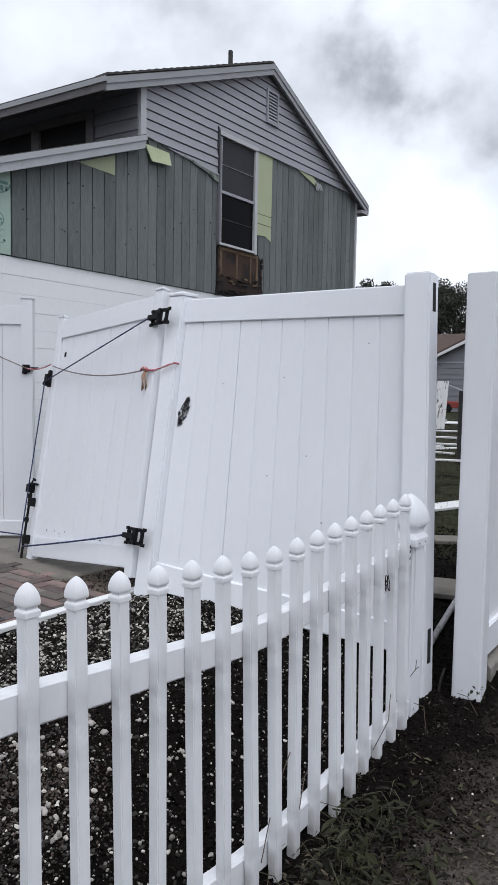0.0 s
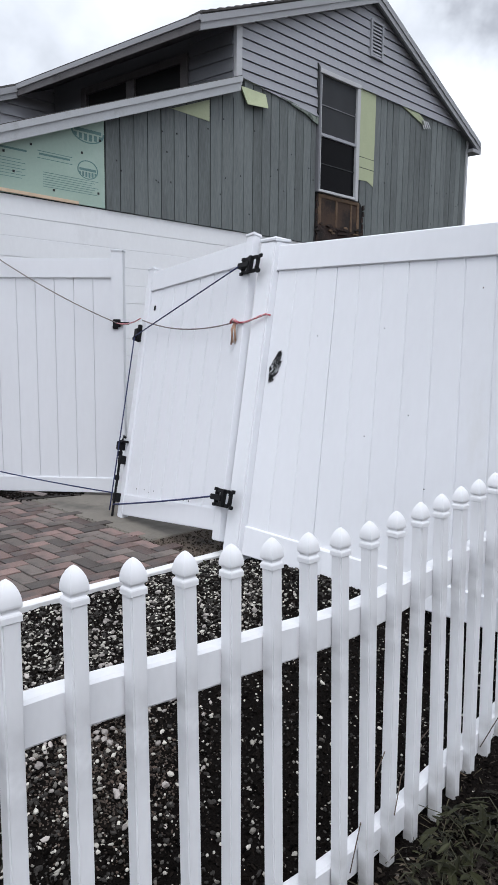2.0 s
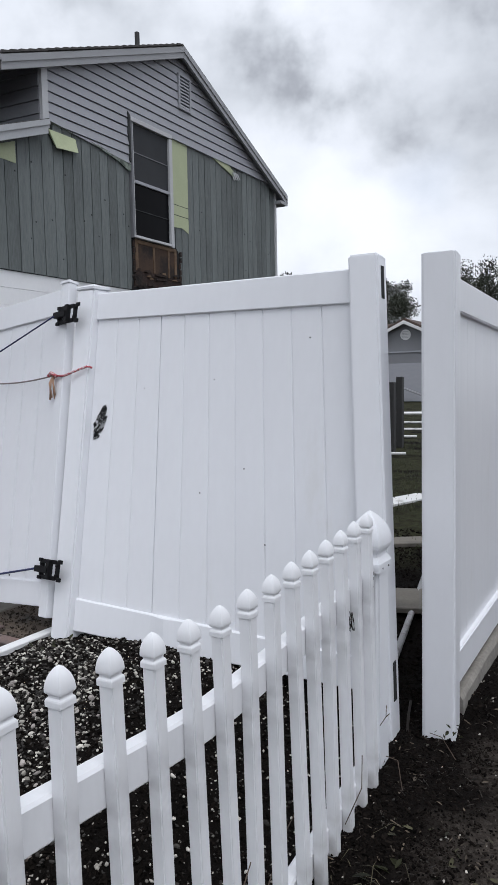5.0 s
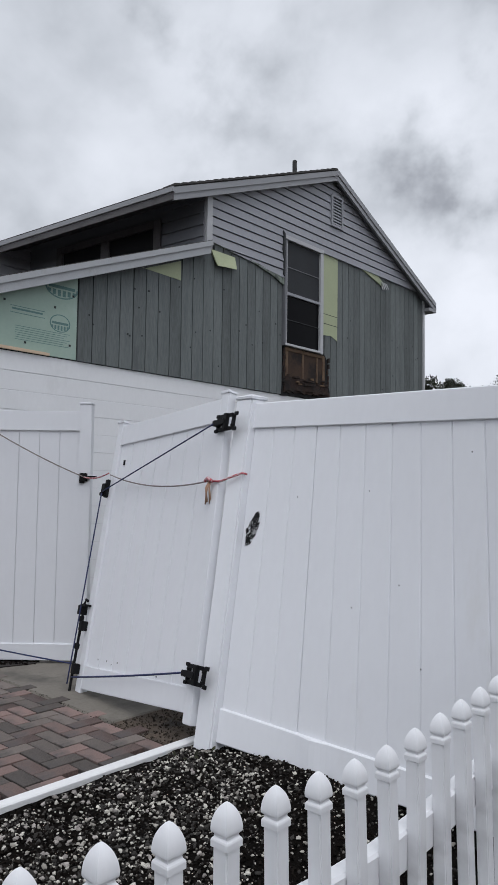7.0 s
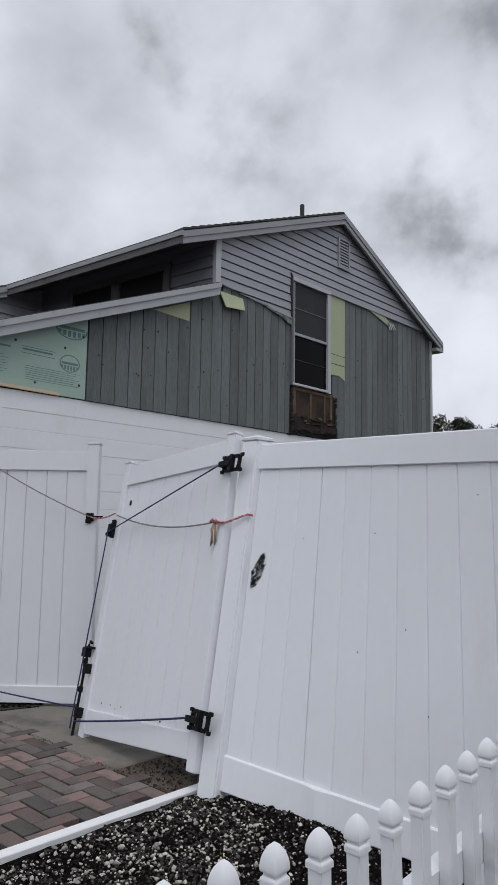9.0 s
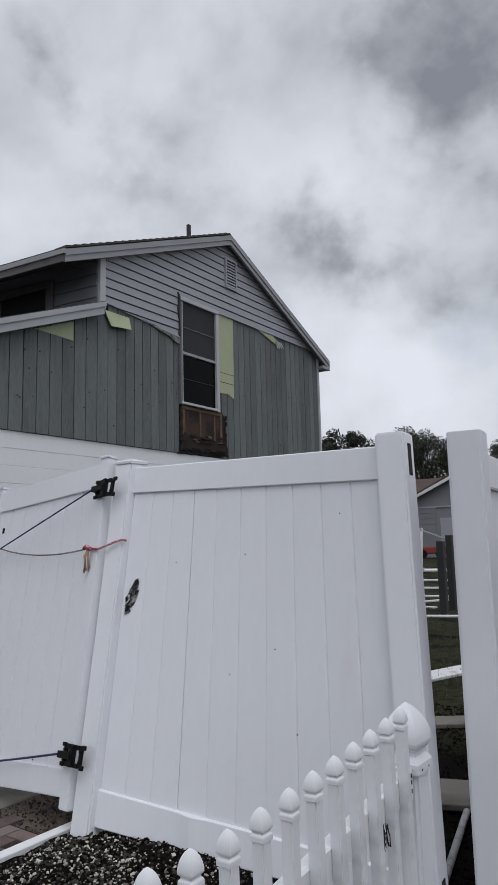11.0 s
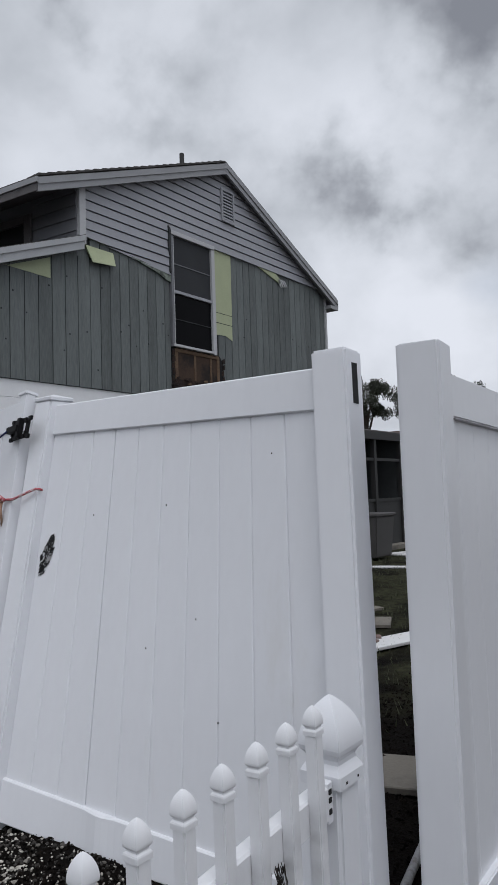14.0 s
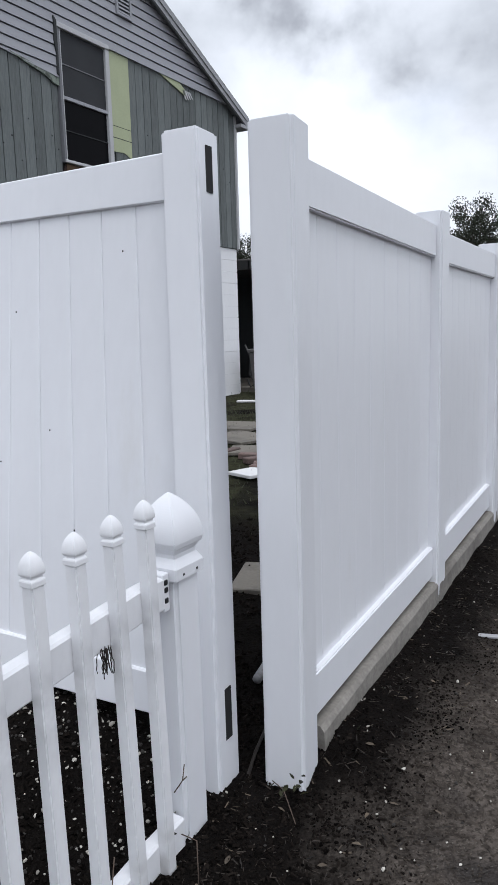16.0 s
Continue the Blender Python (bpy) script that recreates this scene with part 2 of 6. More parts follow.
PAVER = mat("clay_paver", (0.165, 0.112, 0.099), 0.8, spread=0.5, scale=7, fine=120, bump=0.4, depth=0.004, rnd=1.1, stain=(0.068, 0.062, 0.06), stain_at=(0.46, 0.66), stain_scale=3.2)
PAVER_G = mat("grey_paver", (0.118, 0.098, 0.087), 0.8, spread=0.5, scale=7, fine=120, bump=0.4, depth=0.004, rnd=1.0, stain=(0.05, 0.046, 0.043), stain_at=(0.48, 0.68), stain_scale=3.2)
SAND = mat("paver_joint", (0.018, 0.015, 0.013), 0.95, spread=0.4, bump=0.4)
CONCRETE = mat("worn_concrete", (0.165, 0.150, 0.127), 0.85, spread=0.2, scale=2.5, fine=60, bump=0.3, depth=0.004, stain=(0.08, 0.073, 0.064), stain_at=(0.5, 0.68), stain_scale=2)
CURB = mat("rough_curb_concrete", (0.20, 0.187, 0.167), 0.9, spread=0.35, scale=9, fine=70, bump=0.4, depth=0.006, stain=(0.10, 0.09, 0.08), stain_at=(0.5, 0.72), stain_scale=4)
KERB = mat("white_edging", (0.74, 0.74, 0.74), 0.55, spread=0.06, scale=4, fine=40, bump=0.1, stain=(0.45, 0.43, 0.40), stain_at=(0.6, 0.8), stain_scale=6)
CORD = mat("blue_black_cord", (0.014, 0.022, 0.085), 0.6, spread=0.2, fine=300, bump=0.2)
ROPE = mat("grey_rope", (0.21, 0.178, 0.17), 0.85, spread=0.4, scale=40, fine=400, bump=0.4)
ROPE_R = mat("red_white_rope", (0.42, 0.06, 0.08), 0.85, spread=0.3, scale=90, fine=400, bump=0.4, stain=(0.6, 0.5, 0.5), stain_at=(0.5, 0.53), stain_scale=130)
ROPE_T = mat("frayed_tan_rope", (0.40, 0.25, 0.17), 0.9, spread=0.4, scale=40, fine=300, bump=0.5)
LITTER = mat("olive_leaf_litter", (0.040, 0.038, 0.021), 0.6, spread=0.6, spec=0.2, rnd=1.3, island=True, scale=9, fine=80, bump=0.1)
FIBRE = mat("dark_root_fibre", (0.030, 0.023, 0.018), 0.9, spread=0.5, rnd=1.5, island=True, fine=200, bump=0.2)
TWIG = mat("dead_twig", (0.085, 0.062, 0.048), 0.9, spread=0.4, fine=200, bump=0.4)
BARK = mat("tree_bark", (0.06, 0.05, 0.042), 0.95, spread=0.4, scale=6, fine=40, bump=0.6, depth=0.02)
LEAF = mat("oak_leaf", (0.019, 0.024, 0.012), 0.6, spread=0.5, rnd=0.8, island=True, scale=1.5, fine=30, bump=0)
VINE = mat("vine_leaf", (0.0195, 0.0205, 0.009), 0.55, spread=0.6, spec=0.18, rnd=1.2, island=True, scale=9, fine=80, bump=0.1)
DRYLEAF = mat("dry_leaf", (0.078, 0.060, 0.042), 0.8, spread=0.6, rnd=1.0, island=True, scale=12, fine=80, bump=0.1)
GRASS = mat("lawn_grass", (0.050, 0.056, 0.028), 0.8, spread=0.5, scale=4, fine=40, bump=0)
BOARD_W = mat("white_scrap_board", (0.66, 0.66, 0.66), 0.6, spread=0.1, scale=3, fine=40, bump=0.1, stain=(0.3, 0.29, 0.27), stain_at=(0.6, 0.72), stain_scale=4)
PICKET_WORN = mat("peeling_white_boards", (0.62, 0.62, 0.62), 0.7, spread=0.15, scale=4, fine=40, bump=0.2, rnd=0.2, stain=(0.12, 0.10, 0.09), stain_at=(0.56, 0.62), stain_scale=13, stretch=(1, 1, 0.16))
PIPE = mat("grey_conduit", (0.34, 0.34, 0.35), 0.5, spread=0.2, scale=8, fine=80, bump=0.1, stain=(0.12, 0.1, 0.08), stain_at=(0.55, 0.7), stain_scale=8)
POST_D = mat("dark_metal_post", (0.02, 0.02, 0.02), 0.6, spread=0.2, bump=0)
STUCCO = mat("grey_stucco", (0.20, 0.205, 0.22), 0.8, spread=0.1, scale=1.5, fine=50, bump=0.1)
BINPLASTIC = mat("grey_bin", (0.06, 0.057, 0.056), 0.6, spread=0.15, bump=0.05)
REDPAINT = mat("faded_red_paint", (0.22, 0.03, 0.025), 0.5, spread=0.3, bump=0.05)
BROWNSAND = mat("brown_sand", (0.085, 0.064, 0.047), 0.95, spread=0.5, scale=9, fine=120, bump=0.6, depth=0.01, stain=(0.035, 0.03, 0.026), stain_at=(0.5, 0.65), stain_scale=6)


def stone_mat():
    m = mat("pebble", (0.36, 0.345, 0.32), 0.85, spread=0.15, scale=20, fine=150, bump=0.4, depth=0.002)
    t = m.node_tree
    geo, ramp, mul = t.nodes.new("ShaderNodeNewGeometry"), t.nodes.new("ShaderNodeValToRGB"), t.nodes.new("ShaderNodeMix")
    mul.data_type, mul.blend_type = "RGBA", "MULTIPLY"
    mul.inputs["Factor"].default_value = 1
    p = t.nodes["Principled BSDF"]
    old = p.inputs["Base Color"].links[0].from_socket
    t.links.new(geo.outputs["Random Per Island"], ramp.inputs[0])
    el = ramp.color_ramp.elements
    el[0].position, el[0].color = 0.0, (0.05, 0.045, 0.042, 1)
    el[1].position, el[1].color = 1.0, (1.75, 1.74, 1.69, 1)
    k = el.new(0.58)
    k.color = (0.08, 0.072, 0.066, 1)
    k = el.new(0.68)
    k.color = (0.70, 0.68, 0.64, 1)
    t.links.new(old, mul.inputs["A"])
    t.links.new(ramp.outputs[0], mul.inputs["B"])
    t.links.new(mul.outputs["Result"], p.inputs["Base Color"])
    return m


PEBBLE = stone_mat()
ROCK = mat("pale_rock", (0.33, 0.30, 0.28), 0.85, spread=0.3, scale=30, fine=160, bump=0.6, depth=0.003, rnd=1.2, island=True, stain=(0.12, 0.105, 0.095), stain_at=(0.52, 0.7), stain_scale=40)


def ground_mat():
    """Dark wet mulch in the bed, bare soil along the fence, lawn behind it."""
    m = mat("earth_and_lawn", (0.0068, 0.0056, 0.0049), 0.95, spread=0.55, scale=7, fine=90, bump=1.0, depth=0.03, spec=0.06)
    t = m.node_tree
    n, link = t.nodes, t.links.new
    p = n["Principled BSDF"]
    dark = p.inputs["Base Color"].links[0].from_socket
    co = n.new("ShaderNodeTexCoord")
    sep = n.new("ShaderNodeSeparateXYZ")
    link(co.outputs["Object"], sep.inputs[0])

    def noise_at(s, d=5):
        k = n.new("ShaderNodeTexNoise")
        k.inputs["Scale"].default_value, k.inputs["Detail"].default_value = s, d
        link(co.outputs["Object"], k.inputs["Vector"])
        return k.outputs["Fac"]

    def ramp(src, a, b):
        k = n.new("ShaderNodeMapRange")
        k.inputs["From Min"].default_value, k.inputs["From Max"].default_value = a, b
        link(src, k.inputs[0])
        return k.outputs[0]

    def op(o, a, b):
        k = n.new("ShaderNodeMath")
        k.operation = o
        for i, v in enumerate((a, b)):
            if isinstance(v, (int, float)):
                k.inputs[i].default_value = v
            else:
                link(v, k.inputs[i])
        return k.outputs[0]

    def mix(f, a, b):
        k = n.new("ShaderNodeMix")
        k.data_type = "RGBA"
        link(f, k.inputs["Factor"])
        for key, v in (("A", a), ("B", b)):
            if isinstance(v, tuple):
                k.inputs[key].default_value = (*v, 1)
            else:
                link(v, k.inputs[key])
        return k.outputs["Result"]

    wob = op("MULTIPLY", op("SUBTRACT", noise_at(2.5), 0.5), 0.8)
    soil = mix(ramp(noise_at(30), 0.4, 0.7), (0.074, 0.062, 0.053), (0.140, 0.120, 0.104))
    soil = mix(ramp(noise_at(1.9), 0.56, 0.63), soil, (0.052, 0.046, 0.043))
    soil = mix(op("MULTIPLY", ramp(noise_at(70, 8), 0.50, 0.60), 0.7), soil, (0.030, 0.025, 0.021))
    soil = mix(op("MULTIPLY", ramp(noise_at(160, 3), 0.62, 0.70), 0.6), soil, (0.22, 0.20, 0.175))
    near = ramp(sep.outputs["Y"], 3.3, 4.4)
    edge = op("SUBTRACT", op("ADD", sep.outputs["X"], wob), op("MULTIPLY", near, 0.12))
    fx = ramp(edge, 0.36, 0.72)
    col = mix(fx, dark, soil)
    grass = mix(ramp(noise_at(14), 0.35, 0.65), (0.026, 0.026, 0.016), (0.052, 0.054, 0.030))
    fy = op("MULTIPLY", ramp(op("ADD", sep.outputs["Y"], wob), 6.6, 7.6), ramp(op("ADD", op("MULTIPLY", sep.outputs["X"], -1.0), wob), -0.1, 0.2))
    patch = ramp(noise_at(1.6), 0.36, 0.5)
    col = mix(op("MULTIPLY", fy, patch), col, grass)
    link(col, p.inputs["Base Color"])
    return m


GROUND = ground_mat()


# ---- mesh helpers ----
def part(name, bm, material, parent=None, label="", smooth=False):
    """Links a bmesh as one mesh object, under its thing or part."""
    me = bpy.data.meshes.new(name)
    bmesh.ops.recalc_face_normals(bm, faces=bm.faces)
    bm.to_mesh(me)
    bm.free()
    me.materials.append(material)
    if smooth:
        me.polygons.foreach_set("use_smooth", [True] * len(me.polygons))
    ob = new(name, me)
    if parent:
        ob.parent = parent
    if label:
        ob["label"] = label
    return ob


def share(name, me, m, parent=None):
    ob = new(name, me)
    ob.matrix_world = m
    if parent:
        ob.parent = parent
    return ob


def thing(name, label, category, group="", kind="", at=None):
    ob = new(name)
    if at:
        ob.location = at
    return tagged(ob, label, category, group, kind)


def box(x0, y0, z0, x1, y1, z1, bev=0.0, bm=None, seg=1):
    bm = bm or bmesh.new()
    vs = [bm.verts.new((x, y, z)) for z in (z0, z1) for y in (y0, y1) for x in (x0, x1)]
    fs = [bm.faces.new([vs[i] for i in f]) for f in ((0, 2, 3, 1), (4, 5, 7, 6), (0, 1, 5, 4), (2, 6, 7, 3), (0, 4, 6, 2), (1, 3, 7, 5))]
    if bev:
        es = list({e for f in fs for e in f.edges})
        bmesh.ops.bevel(bm, geom=es, offset=bev, segments=seg, affect="EDGES")
    return bm


def hexa(pts, bev=0.0, bm=None):
    """A solid from eight corners: four below in a ring, four above in the same order."""
    bm = bm or bmesh.new()
    vs = [bm.verts.new(p) for p in pts]
    fs = [bm.faces.new([vs[i] for i in f]) for f in ((3, 2, 1, 0), (4, 5, 6, 7), (0, 1, 5, 4), (1, 2, 6, 5), (2, 3, 7, 6), (3, 0, 4, 7))]
    if bev:
        es = list({e for f in fs for e in f.edges})
        bmesh.ops.bevel(bm, geom=es, offset=bev, segments=2, affect="EDGES")
    return bm


def prism(poly, axis_from, axis_to, bm=None):
    """A (y, z) outline pushed from x = axis_from to x = axis_to."""
    bm = bm or bmesh.new()
    a = [bm.verts.new((axis_from, y, z)) for y, z in poly]
    b = [bm.verts.new((axis_to, y, z)) for y, z in poly]
    k = len(poly)
    bm.faces.new(a)
    bm.faces.new(b[::-1])
    for i in range(k):
        j = (i + 1) % k
        bm.faces.new((a[i], b[i], b[j], a[j]))
    return bm


def clip(poly, a, b, c):
    """The part of a (y, z) outline where a*y + b*z <= c."""
    out = []
    for i in range(len(poly)):
        p, q = poly[i], poly[(i + 1) % len(poly)]
        dp, dq = a * p[0] + b * p[1] - c, a * q[0] + b * q[1] - c
        if dp <= 0:
            out.append(p)
        if dp * dq < 0:
            s = dp / (dp - dq)
            out.append((p[0] + s * (q[0] - p[0]), p[1] + s * (q[1] - p[1])))
    return out


def tube(points, r, name, material, parent=None, sides=8, label="", r_end=None):
    """A round bar or cord along points, in mesh."""
    bm = bmesh.new()
    pts = [Vector(p) for p in points]
    rings = []
    for i, p in enumerate(pts):
        d = (pts[min(i + 1, len(pts) - 1)] - pts[max(i - 1, 0)]).normalized()
        q = d.to_track_quat("Z", "Y").to_matrix()
        rr = r if r_end is None else r + (r_end - r) * i / (len(pts) - 1)
        rings.append([bm.verts.new(p + q @ Vector((rr * math.cos(k * 2 * math.pi / sides), rr * math.sin(k * 2 * math.pi / sides), 0))) for k in range(sides)])
    for a, b in zip(rings, rings[1:]):
        for k in range(sides):
            bm.faces.new((a[k], a[(k + 1) % sides], b[(k + 1) % sides], b[k]))
    bm.faces.new(rings[0][::-1])
    bm.faces.new(rings[-1])
    return part(name, bm, material, parent, label, smooth=True)


def bulk(name, verts, faces, material, label, category):
    me = bpy.data.meshes.new(name)
    me.from_pydata(verts, [], faces)
    me.materials.append(material)
    return tagged(new(name, me), label, category, kind="stuff")


def smooth01(v):
    v = min(1.0, max(0.0, v))
    return v * v * (3 - 2 * v)


def lift(x, y):
    """Height of the ground."""
    z = -0.10 * smooth01((4.4 - y) / 1.4) * smooth01((x + 0.6) / 0.8)
    z += 0.17 * smooth01((0.10 - x) / 0.75) * (1 - 0.45 * smooth01((y - 4.6) / 0.8))
    z += 0.15 * smooth01((y - 6.0) / 8.0) * smooth01((0.3 - x) / 1.5)
    z += 0.065 * math.exp(-((x + 1.0) ** 2 + (y - 4.3) ** 2) / 0.2)
    if x > -0.2:
        bank = float(np.interp(y, [4.68, 4.9, 6.0, 7.2, 9.0, 14.0], [0.0, 0.065, 0.095, 0.185, 0.25, 0.3]))
        z += bank * (math.exp(-((x - 0.36) / 0.5) ** 2) if x > 0.36 else math.exp(-((x - 0.36) / 0.2) ** 2))
    if -1.6 < x < 2.5 and y < 9:
        z += 0.014 * (noise.noise((x * 5, y * 5, 0)) + 0.6 * noise.noise((x * 13, y * 13, 3)))
    return z


# ---- ground ----
def axis(a, b, fine, far):
    inner = list(np.arange(a, b, fine))
    out, step = [], fine
    v = b
    while v < far:
        out.append(v)
        step *= 1.35
        v += step
    low, step = [], fine
    v = a - fine
    while v > -far:
        low.append(v)
        step *= 1.35
        v -= step
    return [-far - 1] + low[::-1] + inner + out + [far + 1]


gx, gy = axis(-1.7, 1.6, 0.05, 900), axis(1.2, 7.0, 0.05, 900)
gv = [(x, y, lift(x, y) - (0.06 if (-4.75 < x < -1.61 and 1.7 < y < 6.2) else 0)) for y in gy for x in gx]
nx = len(gx)
gf = [(j * nx + i, j * nx + i + 1, (j + 1) * nx + i + 1, (j + 1) * nx + i) for j in range(len(gy) - 1) for i in range(nx - 1)]
gm = bpy.data.meshes.new("ground")
gm.from_pydata(gv, [], gf)
gm.materials.append(GROUND)
gm.polygons.foreach_set("use_smooth", [True] * len(gf))
tagged(new("ground", gm), "dark wet soil and mulch with lawn farther back", "ground", kind="structure")

# ---- pavers, pad, edging ----
PZ = 0.175
pad = part("concrete_pad", box(-4.7, 4.30, PZ - 0.2, -2.18, 6.1, PZ - 0.004, 0.012), CONCRETE)
tagged(pad, "worn stained concrete slab beside the brick pavers", "pavement", kind="structure")
bed = part("paver_bed", box(-4.75, 2.2, PZ - 0.2, -1.66, 4.32, PZ - 0.026), SAND)
tagged(bed, "dark sand bed under the herringbone pavers", "pavement", kind="structure")
edging = part("garden_edging", box(-1.655, 1.6, PZ - 0.12, -1.595, 4.44, PZ + 0.024, 0.006), KERB)
tagged(edging, "low white edging strip between pavers and gravel bed", "edging", kind="structure")


# ---- leaning fence panel with its posts ----
def line(a, b):
    a, b = Vector(a), Vector(b)
    return lambda z: a + (b - a) * ((z - a.z) / (b.z - a.z))


P0 = line((-1.476, 4.357, 0.10), (-1.652, 4.836, 1.98))
P1 = line((0.108, 4.563, 0.05), (-0.006, 4.733, 1.96))
HALF = 0.061


def post_mesh(ax, z0, z1, half=HALF, bev=0.009, turn=0.0):
    a, b = ax(z0), ax(z1)
    ca, sa = math.cos(radians(turn)), math.sin(radians(turn))
    ring = [(u * half * ca - v * half * sa, u * half * sa + v * half * ca) for u, v in ((-1, -1), (1, -1), (1, 1), (-1, 1))]
    return hexa([(a.x + u, a.y + v, a.z) for u, v in ring] + [(b.x + u, b.y + v, b.z) for u, v in ring], bev)


def flat_cap(ax, z, parent, over=0.006):
    c = ax(z)
    h = HALF + over
    bm = box(c.x - h, c.y - h, c.z - 0.004, c.x + h, c.y + h, c.z + 0.016, 0.004)
    top = [bm.verts.new((c.x + u * h * 0.9, c.y + v * h * 0.9, c.z + 0.0155)) for u, v in ((-1, -1), (1, -1), (1, 1), (-1, 1))]
    tip = bm.verts.new((c.x, c.y, c.z + 0.035))
    for i in range(4):
        bm.faces.new((top[i], top[(i + 1) % 4], tip))
    return part("cap", bm, VINYL, parent)


gate_post = thing("gate_post", "leaning white vinyl gate post with flat cap", "fence post", at=P0(0.10))
part("shaft", post_mesh(P0, 0.02, 1.975, 0.062), VINYL, None)
bpy.context.view_layer.update()


def adopt(parent, *obs):
    """Parents obs without moving them."""
    inv = Matrix.Translation(-parent.location)
    for o in obs:
        o.parent = parent
        o.matrix_parent_inverse = inv


adopt(gate_post, bpy.data.objects["shaft"])
adopt(gate_post, flat_cap(P0, 1.975, None))

gap_post = thing("fence_post", "white vinyl corner post leaning, open rail slots", "fence post", at=P1(0.0))
sh = part("shaft", post_mesh(P1, -0.06, 1.958, 0.063, 0.009, 4.5), VINYL)


def slot_on(ax, z0, z1, y0, y1, side):
    a, b = ax(z0), ax(z1)
    x = (HALF + 0.0045) * side
    xi = (HALF - 0.006) * side
    return part("rail_slot", hexa([(a.x + xi, a.y + y0, z0), (a.x + x, a.y + y0, z0), (a.x + x, a.y + y1, z0), (a.x + xi, a.y + y1, z0),
                                   (b.x + xi, b.y + y0, z1), (b.x + x, b.y + y0, z1), (b.x + x, b.y + y1, z1), (b.x + xi, b.y + y1, z1)]), SLOT, None, "dark open rail slot")


def rim_on(ax, z0, z1, y0, y1):
    return slot_on(ax, z0, z1, y0, y1, 1)


adopt(gap_post, sh, rim_on(P1, 1.775, 1.910, -0.014, 0.020), rim_on(P1, 0.145, 0.30, -0.014, 0.020))

NB = 10
panel = thing("privacy_fence", "leaning white vinyl privacy fence panel with vertical boards", "fence", at=P0(0.3))


def on_panel(u, z, dy):
    """u from gate post (0) to corner post (1), dy in front (-) of the middle plane."""
    a = P0(z) + Vector((HALF, 0, 0))
    b = P1(z) - Vector((HALF, 0, 0))
    p = a + (b - a) * u
    return (p.x, p.y + dy, p.z)


def panel_rail(za0, za1, zb0, zb1, half, name="rail", n=14, dent=0.0):
    bm = bmesh.new()
    prev = None
    c = 0.005
    for s in range(n + 1):
        u = s / n
        z0, z1 = za0 + (zb0 - za0) * u, za1 + (zb1 - za1) * u
        prof = [(z0, -half + c), (z0 + c, -half), (z1 - c, -half), (z1, -half + c), (z1, half), (z0, half)]
        push = -dent * math.exp(-((u - 0.36) / 0.035) ** 2)
        ring = [bm.verts.new(on_panel(u, z, d + (push if d < 0 else 0))) for z, d in prof]
        if prev:
            for k in range(6):
                bm.faces.new((prev[k], prev[(k + 1) % 6], ring[(k + 1) % 6], ring[k]))
        else:
            bm.faces.new(ring)
        prev = ring
    bm.faces.new(prev[::-1])
    return part(name, bm, VINYL)


adopt(panel, panel_rail(1.802, 1.948, 1.763, 1.908, 0.026), panel_rail(0.232, 0.385, 0.165, 0.300, 0.026, n=56, dent=0.014))
def twisted(u0, u1, z0, z1, half, cut, n=10):
    """A slab between two places along the panel that follows its twist; z0 and z1 are heights at u = 0 and 1, lower and upper."""
    bm = bmesh.new()
    prev = None
    c = cut / 1.5
    prof = [(u0 + c, -half), (u1 - c, -half), (u1, -half + cut), (u1, half), (u0, half), (u0, -half + cut)] if cut else [(u0, -half), (u1, -half), (u1, half), (u0, half)]
    k = len(prof)
    for s in range(n + 1):
        ring = []
        for u, d in prof:
            lo, hi = z0[0] + (z0[1] - z0[0]) * u, z1[0] + (z1[1] - z1[0]) * u
            ring.append(bm.verts.new(on_panel(u, lo + (hi - lo) * s / n, d)))
        if prev:
            for q in range(k):
                bm.faces.new((prev[q], prev[(q + 1) % k], ring[(q + 1) % k], ring[q]))
        else:
            bm.faces.new(ring[::-1])
        prev = ring
    bm.faces.new(prev)
    return bm


for i in range(NB):
    open_joint = 0.0026 if i == 2 else 0.0012
    bm = twisted(i / NB + 0.0012, (i + 1) / NB - open_joint, (0.375, 0.290), (1.812, 1.773), 0.013, 0.0032)
    adopt(panel, part("board", bm, VINYL))
for i in range(1, NB):
    u0, u1 = i / NB - 0.012, i / NB + 0.012
    o = part("tongue", twisted(u0, u1, (0.37, 0.30), (1.80, 1.77), 0.0045 if i == 3 else 0.0078, 0), VINYL)
    adopt(panel, o)

for u, z in ((0.235, 1.425), (0.52, 1.46), (0.47, 0.93), (0.86, 1.63), (0.70, 0.72), (0.63, 1.05)):
    adopt(panel, part("nail_mark", hexa([on_panel(u, z, -0.0145), on_panel(u + 0.003, z, -0.0145), on_panel(u + 0.003, z, -0.011), on_panel(u, z, -0.011),
                                         on_panel(u, z + 0.006, -0.0145), on_panel(u + 0.003, z + 0.006, -0.0145), on_panel(u + 0.003, z + 0.006, -0.011), on_panel(u, z + 0.006, -0.011)]), SLOT))

# ---- picket fence ----
TIPY = [1.2, 2.37, 2.62, 2.86, 3.10, 3.22, 3.45, 3.70, 3.94, 4.19, 4.5]
TIPZ = [1.02, 0.995, 0.971, 0.953, 0.933, 0.929, 0.941, 0.952, 0.964, 0.978, 0.985]


def tip_z(y):
    return float(np.interp(y, TIPY, TIPZ))


def fence_x(y):
    return float(np.interp(y, [2.4, 2.97, 3.45, 3.70, 3.94, 4.19], [0.248, 0.250, 0.242, 0.230, 0.217, 0.204]))


